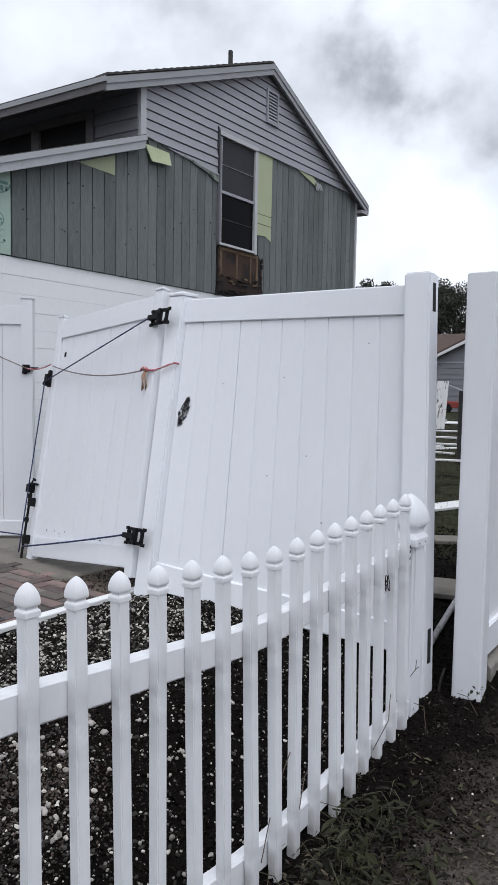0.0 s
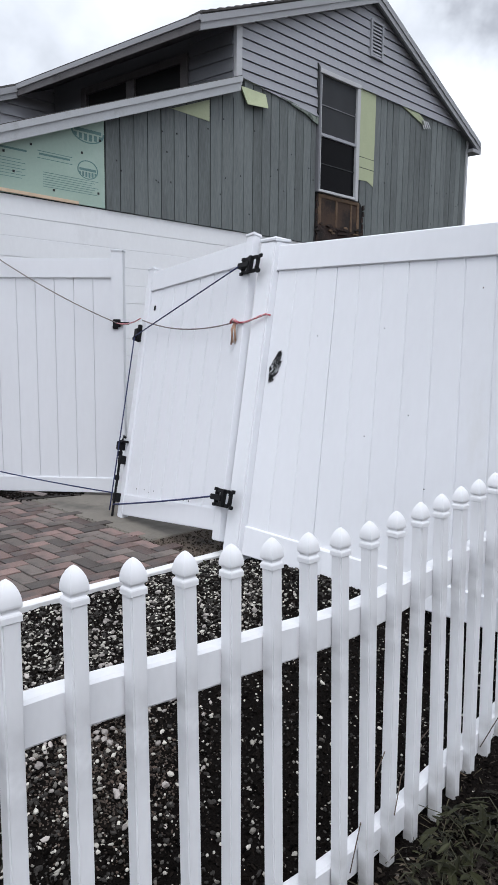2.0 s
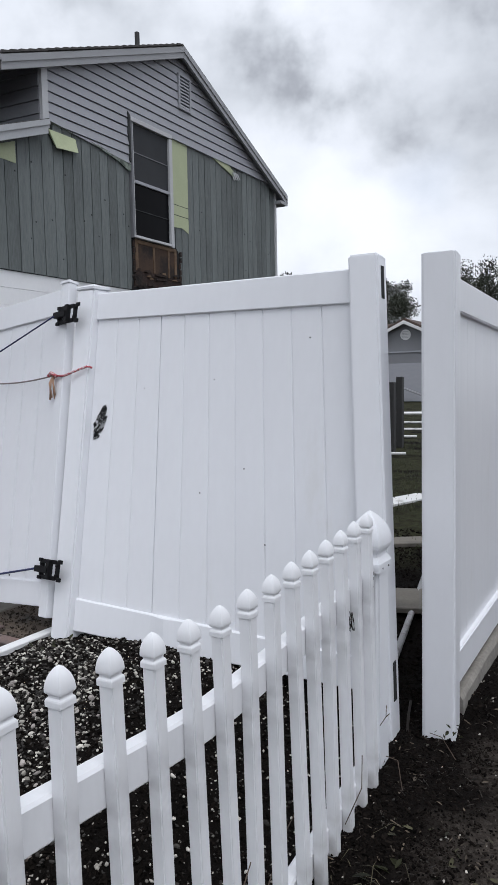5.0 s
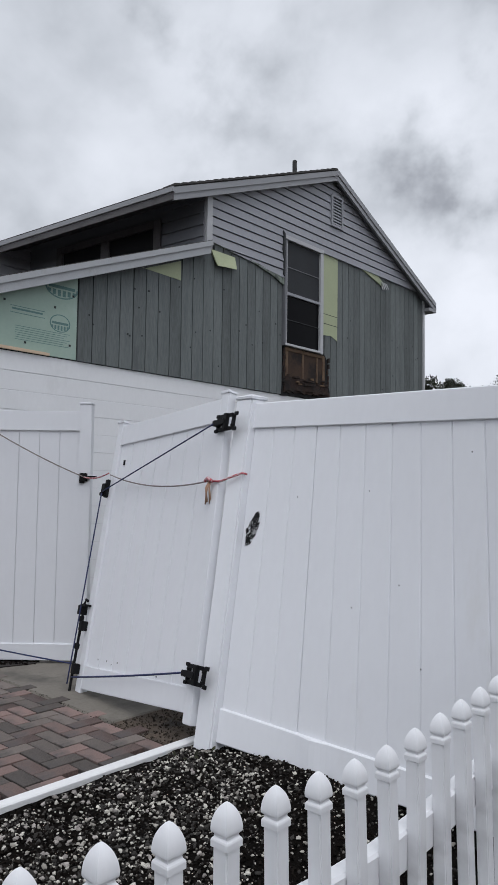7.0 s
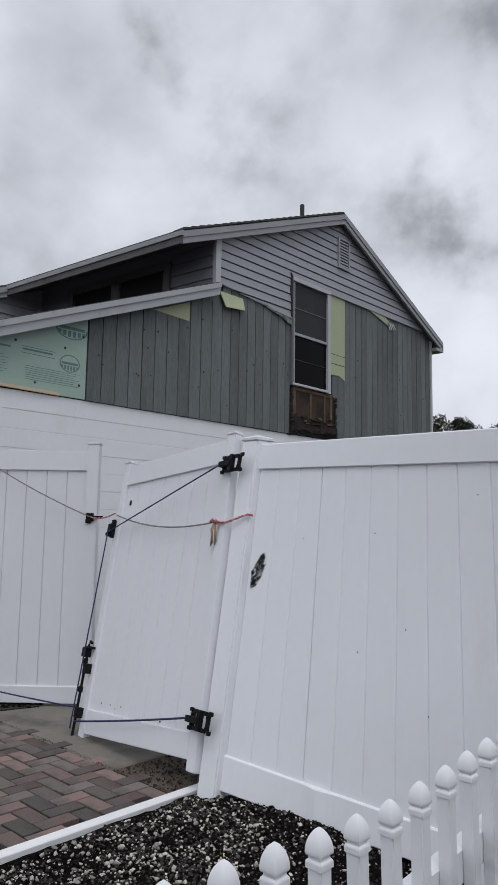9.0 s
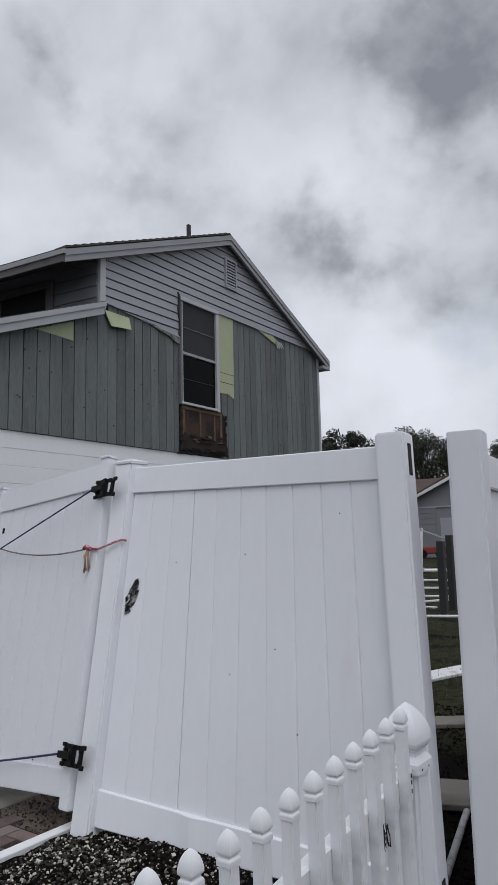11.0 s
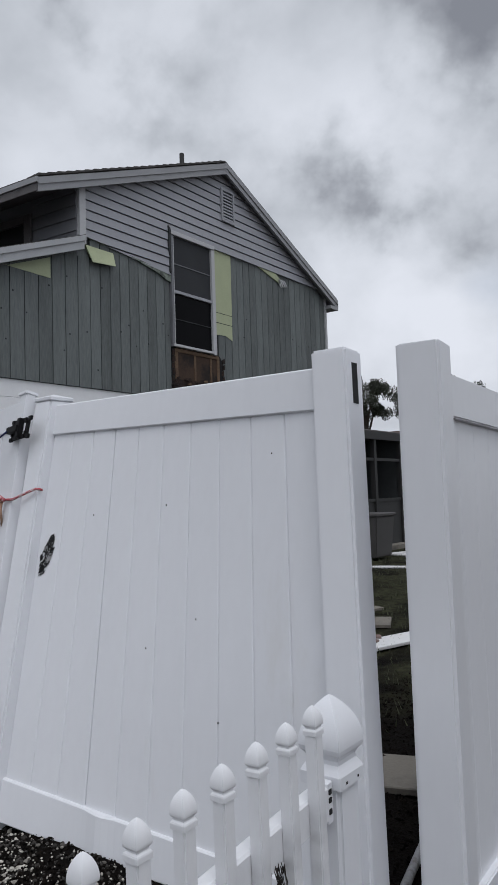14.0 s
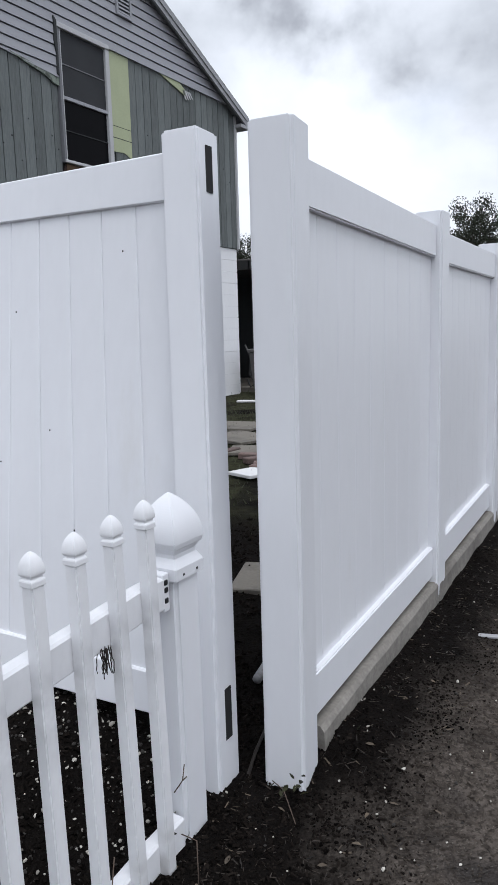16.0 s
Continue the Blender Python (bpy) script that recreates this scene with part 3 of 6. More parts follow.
def square_stack(profile, cx=0.0, cy=0.0):
    """A square turned shape: (half width, height) from below upwards, closed at both ends."""
    bm = bmesh.new()
    rings = []
    for h, z in profile:
        rings.append([bm.verts.new((cx + u * h, cy + v * h, z)) for u, v in ((-1, -1), (1, -1), (1, 1), (-1, 1))])
    for a, b in zip(rings, rings[1:]):
        for k in range(4):
            bm.faces.new((a[k], a[(k + 1) % 4], b[(k + 1) % 4], b[k]))
    bm.faces.new(rings[0][::-1])
    bm.faces.new(rings[-1])
    return bm


def gothic(s):
    """Profile of a gothic cap, s half width of its post; from its lower rim up to the tip."""
    rim = [(1.02, 0.0), (1.12, 0.02), (1.12, 0.62), (1.06, 0.80), (0.88, 0.98), (0.86, 1.16), (0.92, 1.28), (1.06, 1.36), (1.12, 1.50)]
    dome = [(1.14 * (1 - t ** 2.2) ** 0.74, 1.50 + 2.72 * t) for t in np.linspace(0.08, 0.94, 12)]
    return [(s * a, s * b) for a, b in rim + dome + [(0.09, 4.16), (0.03, 4.2)]]


PW = 0.0164
CAPH = PW * 4.2
bm = square_stack([(PW, -0.97), (PW, -0.001 + 0.0)])
es = [e for e in bm.edges if abs(e.verts[0].co.z - e.verts[1].co.z) > 0.5]
bmesh.ops.bevel(bm, geom=es, offset=0.003, segments=2, affect="EDGES")
picket = thing("fence_picket", "white square vinyl picket with pointed gothic cap", "picket", group="pickets of the low fence", at=(0, 0, 0))
part("shaft", bm, VINYL_OLD, picket)
bm = square_stack(gothic(PW))
part("cap", bm, VINYL_OLD, picket)
PITCH = 0.1215
ys = [4.190 - PITCH * k for k in range(25)]
rp = random.Random(5)
for k, y in enumerate(ys):
    m = pose(fence_x(y), y, tip_z(y) - CAPH, rp.uniform(-0.5, 0.5), -1.2 + rp.uniform(-0.4, 0.4), rp.uniform(-2, 2))
    if k == 0:
        picket.matrix_basis = m
    else:
        copy_thing(picket, m)


def picket_rail(name, drop, h, y0, y1, label):
    ob = thing(name, label, "fence rail", at=(fence_x(y0) - 0.043, y0, 0))
    bm = bmesh.new()
    prev = None
    half = 0.022
    n = 28
    for i in range(n + 1):
        y = y0 + (y1 - y0) * i / n
        z = tip_z(y) - drop
        x = fence_x(y) - PW - half - 0.001 + 0.021 * (drop + h / 2)
        c = 0.006
        prof = [(-half, -h + c), (-half + c, -h), (half - c, -h), (half, -h + c), (half, -c), (half - c, 0), (-half + c, 0), (-half, -c)]
        ring = [bm.verts.new((x + u, y, z + v)) for u, v in prof]
        if prev:
            for k in range(8):
                bm.faces.new((prev[k], prev[(k + 1) % 8], ring[(k + 1) % 8], ring[k]))
        else:
            bm.faces.new(ring)
        prev = ring
    bm.faces.new(prev[::-1])
    body = part("rail_body", bm, VINYL_OLD)
    adopt(ob, body)
    return ob


top_rail = picket_rail("picket_rail", 0.222, 0.088, 1.25, 4.285, "white vinyl upper rail behind the pickets")
low_rail = picket_rail("picket_rail", 0.90, 0.088, 1.25, 4.285, "white vinyl lower rail behind the pickets, soil stained")
bm = box(fence_x(4.28) - 0.066, 4.262, tip_z(4.28) - 0.316, fence_x(4.28) - 0.012, 4.288, tip_z(4.28) - 0.214, 0.003)
adopt(top_rail, part("rail_bracket", bm, VINYL, None, "white bracket with dark screw holes"))
for dz in (-0.03, -0.05, -0.078):
    bm = box(fence_x(4.28) - 0.0125, 4.266, tip_z(4.28) - 0.214 + dz, fence_x(4.28) - 0.0095, 4.280, tip_z(4.28) - 0.200 + dz, 0.002)
    adopt(top_rail, part("screw_hole", bm, SLOT))

# end post of the picket fence
EPX, EPY, EPZ = 0.152, 4.352, 0.745
end_post = thing("picket_end_post", "thick white vinyl end post with large gothic cap", "fence post", at=(EPX, EPY, 0))
bm = square_stack([(0.052, -0.12), (0.052, 0.76)])
es = [e for e in bm.edges if abs(e.verts[0].co.z - e.verts[1].co.z) > 0.5]
bmesh.ops.bevel(bm, geom=es, offset=0.011, segments=3, affect="EDGES")
part("shaft", bm, VINYL, end_post)
prof = [(1.02, -0.10), (1.16, -0.10), (1.16, 0.50), (1.06, 0.70), (0.90, 0.95), (0.88, 1.15), (1.0, 1.38), (1.14, 1.52), (1.20, 1.75)]
prof += [(1.20 * (1 - t ** 2.1) ** 0.85, 1.75 + 2.35 * t) for t in np.linspace(0.06, 0.94, 20)] + [(0.12, 4.03), (0.04, 4.08)]
s = 0.052
bm = square_stack([(s * a, EPZ + s * b) for a, b in prof])
cap = part("cap", bm, VINYL, end_post)
for dy in (-0.028, 0.03):
    part("screw", box(s * 1.16 - 0.001, dy - 0.003, EPZ + 0.004, s * 1.16 + 0.0012, dy + 0.003, EPZ + 0.010), BLACK, end_post)

# ---- long fence along the drive ----
SX = 0.318
GY = [4.692, 6.09, 7.22, 8.75, 10.3]
GT = [1.922, 1.860, 1.826, 1.80, 1.78]
GB = [0.150, 0.222, 0.295, 0.36, 0.42]      # underside of the lower rails


def straight_post(y, top, label, half=HALF, turn=0.0, base=-0.10):
    ob = thing("fence_post", label, "fence post", group="posts of the drive fence", at=(SX, y, 0))
    bm = square_stack([(half, base), (half, top)])
    es = [e for e in bm.edges if abs(e.verts[0].co.z - e.verts[1].co.z) > 0.5]
    bmesh.ops.bevel(bm, geom=es, offset=0.010, segments=5, affect="EDGES")
    es = [e for e in bm.edges if min(v.co.z for v in e.verts) > 1]
    bmesh.ops.bevel(bm, geom=es, offset=0.003, segments=2, affect="EDGES")
    bmesh.ops.rotate(bm, verts=bm.verts, matrix=Matrix.Rotation(radians(turn), 3, "Z"))
    part("shaft", bm, VINYL, ob)
    return ob


for i, (y, t) in enumerate(zip(GY, GT)):
    if i == 0:
        straight_post(y, t, "white vinyl fence post with soil-stained foot", 0.0655, 7.0)
    else:
        straight_post(y, t, "white vinyl fence post along the drive")


def drive_panel(y0, y1, top0, top1, low0, low1, boards):
    ob = thing("privacy_fence", "white vinyl privacy panel above a concrete curb", "fence", group="panels of the drive fence", at=(SX, y0, 0))

    def bar(za, zb, h, half, name):
        return part(name, hexa([(-half, 0, za), (half, 0, za), (half, y1 - y0, zb), (-half, y1 - y0, zb),
                                (-half, 0, za + h), (half, 0, za + h), (half, y1 - y0, zb + h), (-half, y1 - y0, zb + h)], 0.005), VINYL, ob)

    bar(top0 - 0.135, top1 - 0.135, 0.135, 0.036, "rail")
    bar(low0, low1, 0.143, 0.036, "rail")
    w = (y1 - y0) / boards
    for b in range(boards):
        a, c = b * w + 0.0003, (b + 1) * w - 0.0003
        zt = lambda v: top0 + (top1 - top0) * v / (y1 - y0) - 0.13
        zl = lambda v: low0 + (low1 - low0) * v / (y1 - y0) + 0.12
        bm = hexa([(-0.013, a, zl(a)), (0.013, a, zl(a)), (0.013, c, zl(c)), (-0.013, c, zl(c)), (-0.013, a, zt(a)), (0.013, a, zt(a)), (0.013, c, zt(c)), (-0.013, c, zt(c))])
        es = [e for e in bm.edges if abs(e.verts[0].co.z - e.verts[1].co.z) > 0.5]
        bmesh.ops.bevel(bm, geom=es, offset=0.0014, segments=1, affect="EDGES")
        part("board", bm, VINYL, ob)
    return ob


for i in range(len(GY) - 1):
    drive_panel(GY[i] + HALF, GY[i + 1] - HALF, GT[i] - 0.075, GT[i + 1] - 0.060, GB[i], GB[i + 1], 9)
bm = bmesh.new()
prev = None
for i in range(180):
    y = 4.80 + i * 0.04
    j = 0.0018 * noise.noise((y * 4, 0, 0))
    j += 0.0012 * noise.noise((y * 19, 4, 0))
    zt = float(np.interp(y, GY, GB)) - 0.022 - 0.014 * smooth01((5.3 - y) / 0.5)
    ring = [bm.verts.new(v) for v in ((SX - 0.10, y, -0.1), (SX - 0.10, y, zt + j), (SX + 0.046 + j, y, zt + j), (SX + 0.060 + 2 * j, y, zt - 0.018 - j), (SX + 0.068 - j, y, -0.1))]
    if prev:
        for k in range(5):
            bm.faces.new((prev[k], prev[(k + 1) % 5], ring[(k + 1) % 5], ring[k]))
    else:
        bm.faces.new(ring)
    prev = ring
bm.faces.new(prev[::-1])
tagged(part("concrete_curb", bm, CURB), "rough low concrete curb under the fence", "curb", kind="structure")


# ---- gate leaf tied up and sagging ----
BL, BR = Vector((-2.843, 4.524, 0.16)), Vector((-1.562, 4.335, 0.235))
TL, TR = Vector((-3.04, 4.965, 1.915)), Vector((-1.744, 4.775, 2.015))
gate = thing("gate", "sagging white vinyl gate leaf tied up with cord", "gate", at=tuple(BL))


def on_gate(u, v, d):
    p = BL * (1 - u) * (1 - v) + BR * u * (1 - v) + TL * (1 - u) * v + TR * u * v
    n = ((BR - BL).cross(TL - BL)).normalized()
    return p + n * d


def gate_piece(name, u0, u1, v0, v1, half, bev=0.004, material=VINYL, label="", vb=None, front=None):
    w0, w1 = vb if vb else (v0, v1)
    f, b = (half, -half) if front is None else front
    pts = [on_gate(u0, v0, f), on_gate(u1, w0, f), on_gate(u1, w0, b), on_gate(u0, v0, b), on_gate(u0, v1, f), on_gate(u1, w1, f), on_gate(u1, w1, b), on_gate(u0, v1, b)]
    o = part(name, hexa(pts, bev), material, None, label)
    adopt(gate, o)
    return o


gate_piece("stile", 0.0, 0.055, -0.015, 1.0, 0.026)
gate_piece("stile", 0.945, 1.0, 0.026, 1.0, 0.026)
gate_piece("rail", 0.055, 0.945, 0.905, 0.985, 0.022)
gate_piece("rail", 0.055, 0.945, 0.014, 0.092, 0.022, vb=(0.053, 0.121))
for i in range(7):
    a, b = 0.055 + 0.89 * i / 7 + 0.001, 0.055 + 0.89 * (i + 1) / 7 - 0.001
    gate_piece("board", a, b, 0.075 + 0.03 * a, 0.91, 0.010, 0.003, vb=(0.075 + 0.03 * b, 0.91))
gate_piece("cap", -0.006, 0.061, 0.998, 1.008, 0.032, 0.003)
gate_piece("cap", 0.94, 1.004, 0.998, 1.008, 0.032, 0.003)


def hinge(parent, at, size=0.06):
    """A black strap hinge: two notched plates, a barrel and bolts."""
    c = on_gate(*at)
    n = ((BR - BL).cross(TL - BL)).normalized()
    ux = (BR - BL).normalized()
    uz = n.cross(ux)
    if uz.z < 0:
        uz = -uz

    def P(a, b, d):
        return c + ux * a * 1.12 + uz * b * 0.86 + n * d

    first = []

    def plate(a0, a1, b0, b1, d0, d1, name):
        o = part(name if first else "hinge", hexa([P(a0, b0, d0), P(a1, b0, d0), P(a1, b1, d0), P(a0, b1, d0), P(a0, b0, d1), P(a1, b0, d1), P(a1, b1, d1), P(a0, b1, d1)], 0.002), BLACK)
        if first:
            o.parent = first[0]
        else:
            adopt(parent, o)
            o["label"] = "black metal gate hinge"
            first.append(o)

    plate(-0.078, -0.048, -0.046, 0.046, 0.0, 0.010, "plate")
    plate(0.044, 0.070, -0.052, 0.052, 0.0, 0.010, "plate")
    for b in (-0.058, 0.034):
        plate(-0.052, 0.050, b, b + 0.024, 0.002, 0.014, "bar")
    for b in (-0.062, 0.040):
        plate(-0.088, -0.064, b, b + 0.022, 0.0, 0.013, "lobe")
        plate(0.060, 0.086, b - 0.002, b + 0.022, 0.0, 0.012, "lobe")
    plate(-0.006, 0.020, -0.056, 0.056, 0.004, 0.030, "barrel")
    plate(-0.086, 0.010, -0.020, 0.016, 0.010, 0.036, "arm")
    for a in (-0.063, 0.057):
        for b in (-0.028, 0.028):
            plate(a - 0.007, a + 0.007, b - 0.007, b + 0.007, 0.010, 0.018, "bolt")


for u, v in ((1.022, 0.893), (1.022, 0.158)):
    hinge(gate, (u, v, 0.036))

# drop rod and latch on the free stile
rod = thing("drop_rod", "black steel drop rod on the gate edge", "drop rod", at=tuple(on_gate(0.0, 0.0, 0.05)))
adopt(rod, tube([on_gate(0.02, 0.31, 0.05), on_gate(0.0, 0.315, 0.05), on_gate(-0.012, 0.30, 0.05), on_gate(-0.012, 0.0, 0.055), on_gate(-0.014, -0.03, 0.055)], 0.009, "rod", BLACK))
for v, a, c in ((0.276, -0.050, -0.004), (0.222, -0.008, 0.026), (0.075, -0.014, 0.020)):
    o = gate_piece("bracket", a, c, v - 0.017, v + 0.017, 0, 0.003, BLACK, "", None, (0.07, 0.026))
    o.parent = None
    adopt(rod, o)
o = gate_piece("bracket", -0.02, 0.032, 0.290, 0.298, 0, 0.002, BLACK, "", None, (0.075, 0.026))
o.parent = None
adopt(rod, o)
for v in (0.15, 0.245):
    o = gate_piece("collar", -0.020, -0.004, v - 0.010, v + 0.010, 0, 0.003, BLACK, "", None, (0.068, 0.040))
    o.parent = None
    adopt(rod, o)
latch = thing("gate_latch", "black gate latch with ring on the stile", "latch", at=tuple(on_gate(0.0, 0.8, 0.03)))
for u0, u1, v0, v1, d in ((-0.030, 0.010, 0.718, 0.752, 0.06), (-0.008, 0.018, 0.698, 0.768, 0.05), (-0.02, 0.0, 0.702, 0.717, 0.075)):
    o = gate_piece("plate", u0, u1, v0, v1, 0, 0.004, BLACK, "", None, (d, 0.026))
    o.parent = None
    adopt(latch, o)
mark = thing("gate_clip", "small black plastic clip on the gate board", "clip", at=tuple(on_gate(0.115, 0.835, 0.01)))
o = gate_piece("body", 0.108, 0.122, 0.823, 0.842, 0, 0.001, BLACK, "", None, (0.016, 0.009))
o.parent = None
adopt(mark, o)


def sag(a, b, drop, n=14):
    a, b = Vector(a), Vector(b)
    return [a.lerp(b, i / n) - Vector((0, 0, drop * 4 * (i / n) * (1 - i / n))) for i in range(n + 1)]


def cord(name, pts, r, m, label, cat="cord"):
    ob = thing(name, label, cat, at=tuple(Vector(pts[0])))
    adopt(ob, tube(pts, r, "strand", m))
    return ob


cord("tie_cord", sag(on_gate(0.96, 0.888, 0.075), on_gate(0.005, 0.718, 0.07), 0.0), 0.0045, CORD, "dark blue cord from hinge to gate latch")
cord("tie_cord", sag(on_gate(0.0, 0.712, 0.07), on_gate(-0.02, 0.02, 0.075), 0.0), 0.0045, CORD, "dark blue cord running down the gate edge")
cord("tie_cord", sag(on_gate(-0.01, 0.045, 0.06), on_gate(0.97, 0.161, 0.05), 0.006), 0.0055, CORD, "blue cord across the gate foot")

# ---- open leaf farther back ----
L0, L1 = Vector((-4.28, 4.13, 0.182)), Vector((-3.40, 4.94, 0.182))
LD = (L1 - L0).normalized()
LN = Vector((LD.y, -LD.x, 0))
leaf = thing("gate", "white vinyl gate leaf standing open", "gate", at=tuple(L0))
LL = (L1 - L0).length


def on_leaf(s, z, d):
    return L0 + LD * s + LN * d + Vector((0, 0, z))


def leaf_piece(name, s0, s1, z0, z1, half, bev=0.004, z0b=None, z1b=None):
    a, b = (z0 if z0b is None else z0b), (z1 if z1b is None else z1b)
    o = part(name, hexa([on_leaf(s0, z0, half), on_leaf(s1, a, half), on_leaf(s1, a, -half), on_leaf(s0, z0, -half),
                         on_leaf(s0, z1, half), on_leaf(s1, b, half), on_leaf(s1, b, -half), on_leaf(s0, z1, -half)], bev), VINYL)
    adopt(leaf, o)
    return o


leaf_piece("stile", 0, 0.06, 0.0, 1.85, 0.03)
leaf_piece("stile", LL - 0.07, LL + 0.02, -0.02, 1.90, 0.045)
leaf_piece("rail", 0.06, LL - 0.07, 1.70, 1.85, 0.024)
leaf_piece("rail", 0.06, LL - 0.07, 0.01, 0.13, 0.024)
leaf_piece("cap", LL - 0.075, LL + 0.025, 1.90, 1.915, 0.05, 0.003)
for i in range(7):
    w = (LL - 0.13) / 7
    leaf_piece("board", 0.06 + i * w + 0.001, 0.06 + (i + 1) * w - 0.001, 0.12, 1.71, 0.010, 0.003)
llatch = thing("gate_latch", "black latch on the open gate leaf", "latch", at=tuple(on_leaf(LL - 0.03, 1.35, 0.05)))
for s0, s1, z0, z1, d in ((LL - 0.055, LL + 0.0, 1.325, 1.385, 0.07), (LL - 0.03, LL + 0.07, 1.345, 1.365, 0.065), (LL - 0.06, LL - 0.02, 1.31, 1.34, 0.06)):
    o = part("plate", hexa([on_leaf(s0, z0, 0.045), on_leaf(s1, z0, 0.045), on_leaf(s1, z0, d), on_leaf(s0, z0, d), on_leaf(s0, z1, 0.045), on_leaf(s1, z1, 0.045), on_leaf(s1, z1, d), on_leaf(s0, z1, d)], 0.003), BLACK)
    adopt(llatch, o)
for z in (0.22, 1.62):
    for s0, s1, dz in ((-0.07, -0.01, 0.05), (0.0, 0.07, 0.045), (-0.03, 0.03, 0.03)):
        o = part("hinge", hexa([on_leaf(s0, z - dz, 0.03), on_leaf(s1, z - dz, 0.03), on_leaf(s1, z - dz, 0.05), on_leaf(s0, z - dz, 0.05), on_leaf(s0, z + dz, 0.03), on_leaf(s1, z + dz, 0.03), on_leaf(s1, z + dz, 0.05), on_leaf(s0, z + dz, 0.05)], 0.003), BLACK)
        adopt(leaf, o)
# ropes between the leaves
RL = on_leaf(LL - 0.02, 1.355, 0.07)
PK = P0(1.545) + Vector((0.074, -0.045, 0))
KNOT = on_gate(0.953, 0.712, 0.04)
cord("rope", sag(on_leaf(0.22, 1.86, 0.06), RL, 0.03), 0.0042, ROPE, "grey rope slung across the open gate leaf", "rope")
cord("rope", sag(on_leaf(0.0, 1.83, 0.06), on_leaf(-0.1, 0.25, 0.1), -0.0), 0.008, ROPE_T, "brown rope hanging by the gate hinge", "rope")
cord("rope", sag(RL, on_gate(0.03, 0.79, 0.06), 0.02), 0.005, ROPE_R, "red and white rope between the gate latches", "rope")
cord("rope", [on_gate(0.03 + 0.923 * i / 14, 0.785 - 0.073 * i / 14 - 0.030 * 4 * (i / 14) * (1 - i / 14), 0.045) for i in range(15)], 0.0042, ROPE, "grey rope sagging across the gate", "rope")
cord("rope", [KNOT, P0(1.505) + Vector((-0.072, -0.098, 0)), P0(1.532) + Vector((0.0, -0.082, 0)), P0(1.55) + Vector((0.066, -0.076, 0)), PK], 0.0062, ROPE_R, "red and white rope tied round the gate post", "rope")
tail = thing("rope_knot", "frayed red and tan rope tail hanging from a knot", "rope", at=tuple(KNOT))
rk = random.Random(3)
for k in range(5):
    o = Vector((rk.uniform(-0.02, 0.02), rk.uniform(-0.02, 0.0), 0))
    adopt(tail, tube([KNOT + o * 0.3, KNOT + o + Vector((0, -0.01, -0.04)), KNOT + o * 1.2 + Vector((rk.uniform(-0.01, 0.02), -0.01, -0.10 - rk.uniform(0, 0.035)))], 0.005, "strand", ROPE_T if k else ROPE_R))
adopt(tail, tube([KNOT + Vector((-0.03, -0.01, 0.0)), KNOT + Vector((0.0, -0.02, 0.015)), KNOT + Vector((0.03, -0.01, -0.005))], 0.0105, "knot", ROPE_R))
cord("tie_cord", sag(on_leaf(0.0, 0.215, 0.06), on_gate(-0.015, 0.09, 0.07), 0.01), 0.005, CORD, "dark cord low across the open leaf")

# soil specks on the gate's foot rail and on the panel
speck = thing("soil_specks", "dark soil specks stuck on the white vinyl", "dirt", at=tuple(on_gate(0.5, 0.1, 0.02)))
rk = random.Random(19)
for k in range(7):
    u, v = rk.uniform(0.08, 0.92), 0.118 + abs(rk.gauss(0, 0.010))
    o = gate_piece("speck", u, u + rk.uniform(0.002, 0.010), v, v + rk.uniform(0.002, 0.007), 0, 0, BLACK, "", None, (0.0115, 0.009))
    o.parent = None
    adopt(speck, o)

# torn sticker on the panel
stk = thing("torn_sticker", "torn black and white sticker remains on the fence", "sticker", at=on_panel(0.03, 1.22, -0.014))
rk = random.Random(11)
for k in range(110):
    v = rk.uniform(0, 1)
    z = 1.165 + 0.165 * v
    u = 0.022 + 0.034 * v + rk.uniform(-0.024, 0.022) * (1 - abs(2 * v - 1) * 0.8)
    du, dz = rk.uniform(0.006, 0.015), rk.uniform(0.005, 0.013)
    mt = BLACK if rk.random() < 0.72 else PIPE
    o = part("scrap", hexa([on_panel(u, z, -0.0150), on_panel(u + du, z + dz * 0.6, -0.0150), on_panel(u + du, z + dz * 0.6, -0.0164), on_panel(u, z, -0.0164),
                            on_panel(u + du * 0.4, z + dz * 1.4, -0.0150), on_panel(u + du * 1.4, z + dz * 2, -0.0150), on_panel(u + du * 1.4, z + dz * 2, -0.0164), on_panel(u + du * 0.4, z + dz * 1.4, -0.0164)]), mt)
    adopt(stk, o)


# ---- house ----
WX = -5.76
house = thing("house", "grey two-storey house with stripped siding over a white block base", "house", at=(WX, 10.0, 0))


def hpart(name, bm, material, label=""):
    o = part(name, bm, material, None, label)
    adopt(house, o)
    return o


RY, RZ = 11.16, 6.75          # ridge
SL, SR = 0.409, 0.471          # slopes to either side
EL, ER = 7.615, 14.47


def roof_z(y):
    return RZ - (RY - y) * SL if y < RY else RZ - (y - RY) * SR


def shed_z(y):
    return 4.795 - (8.30 - y) * 0.398


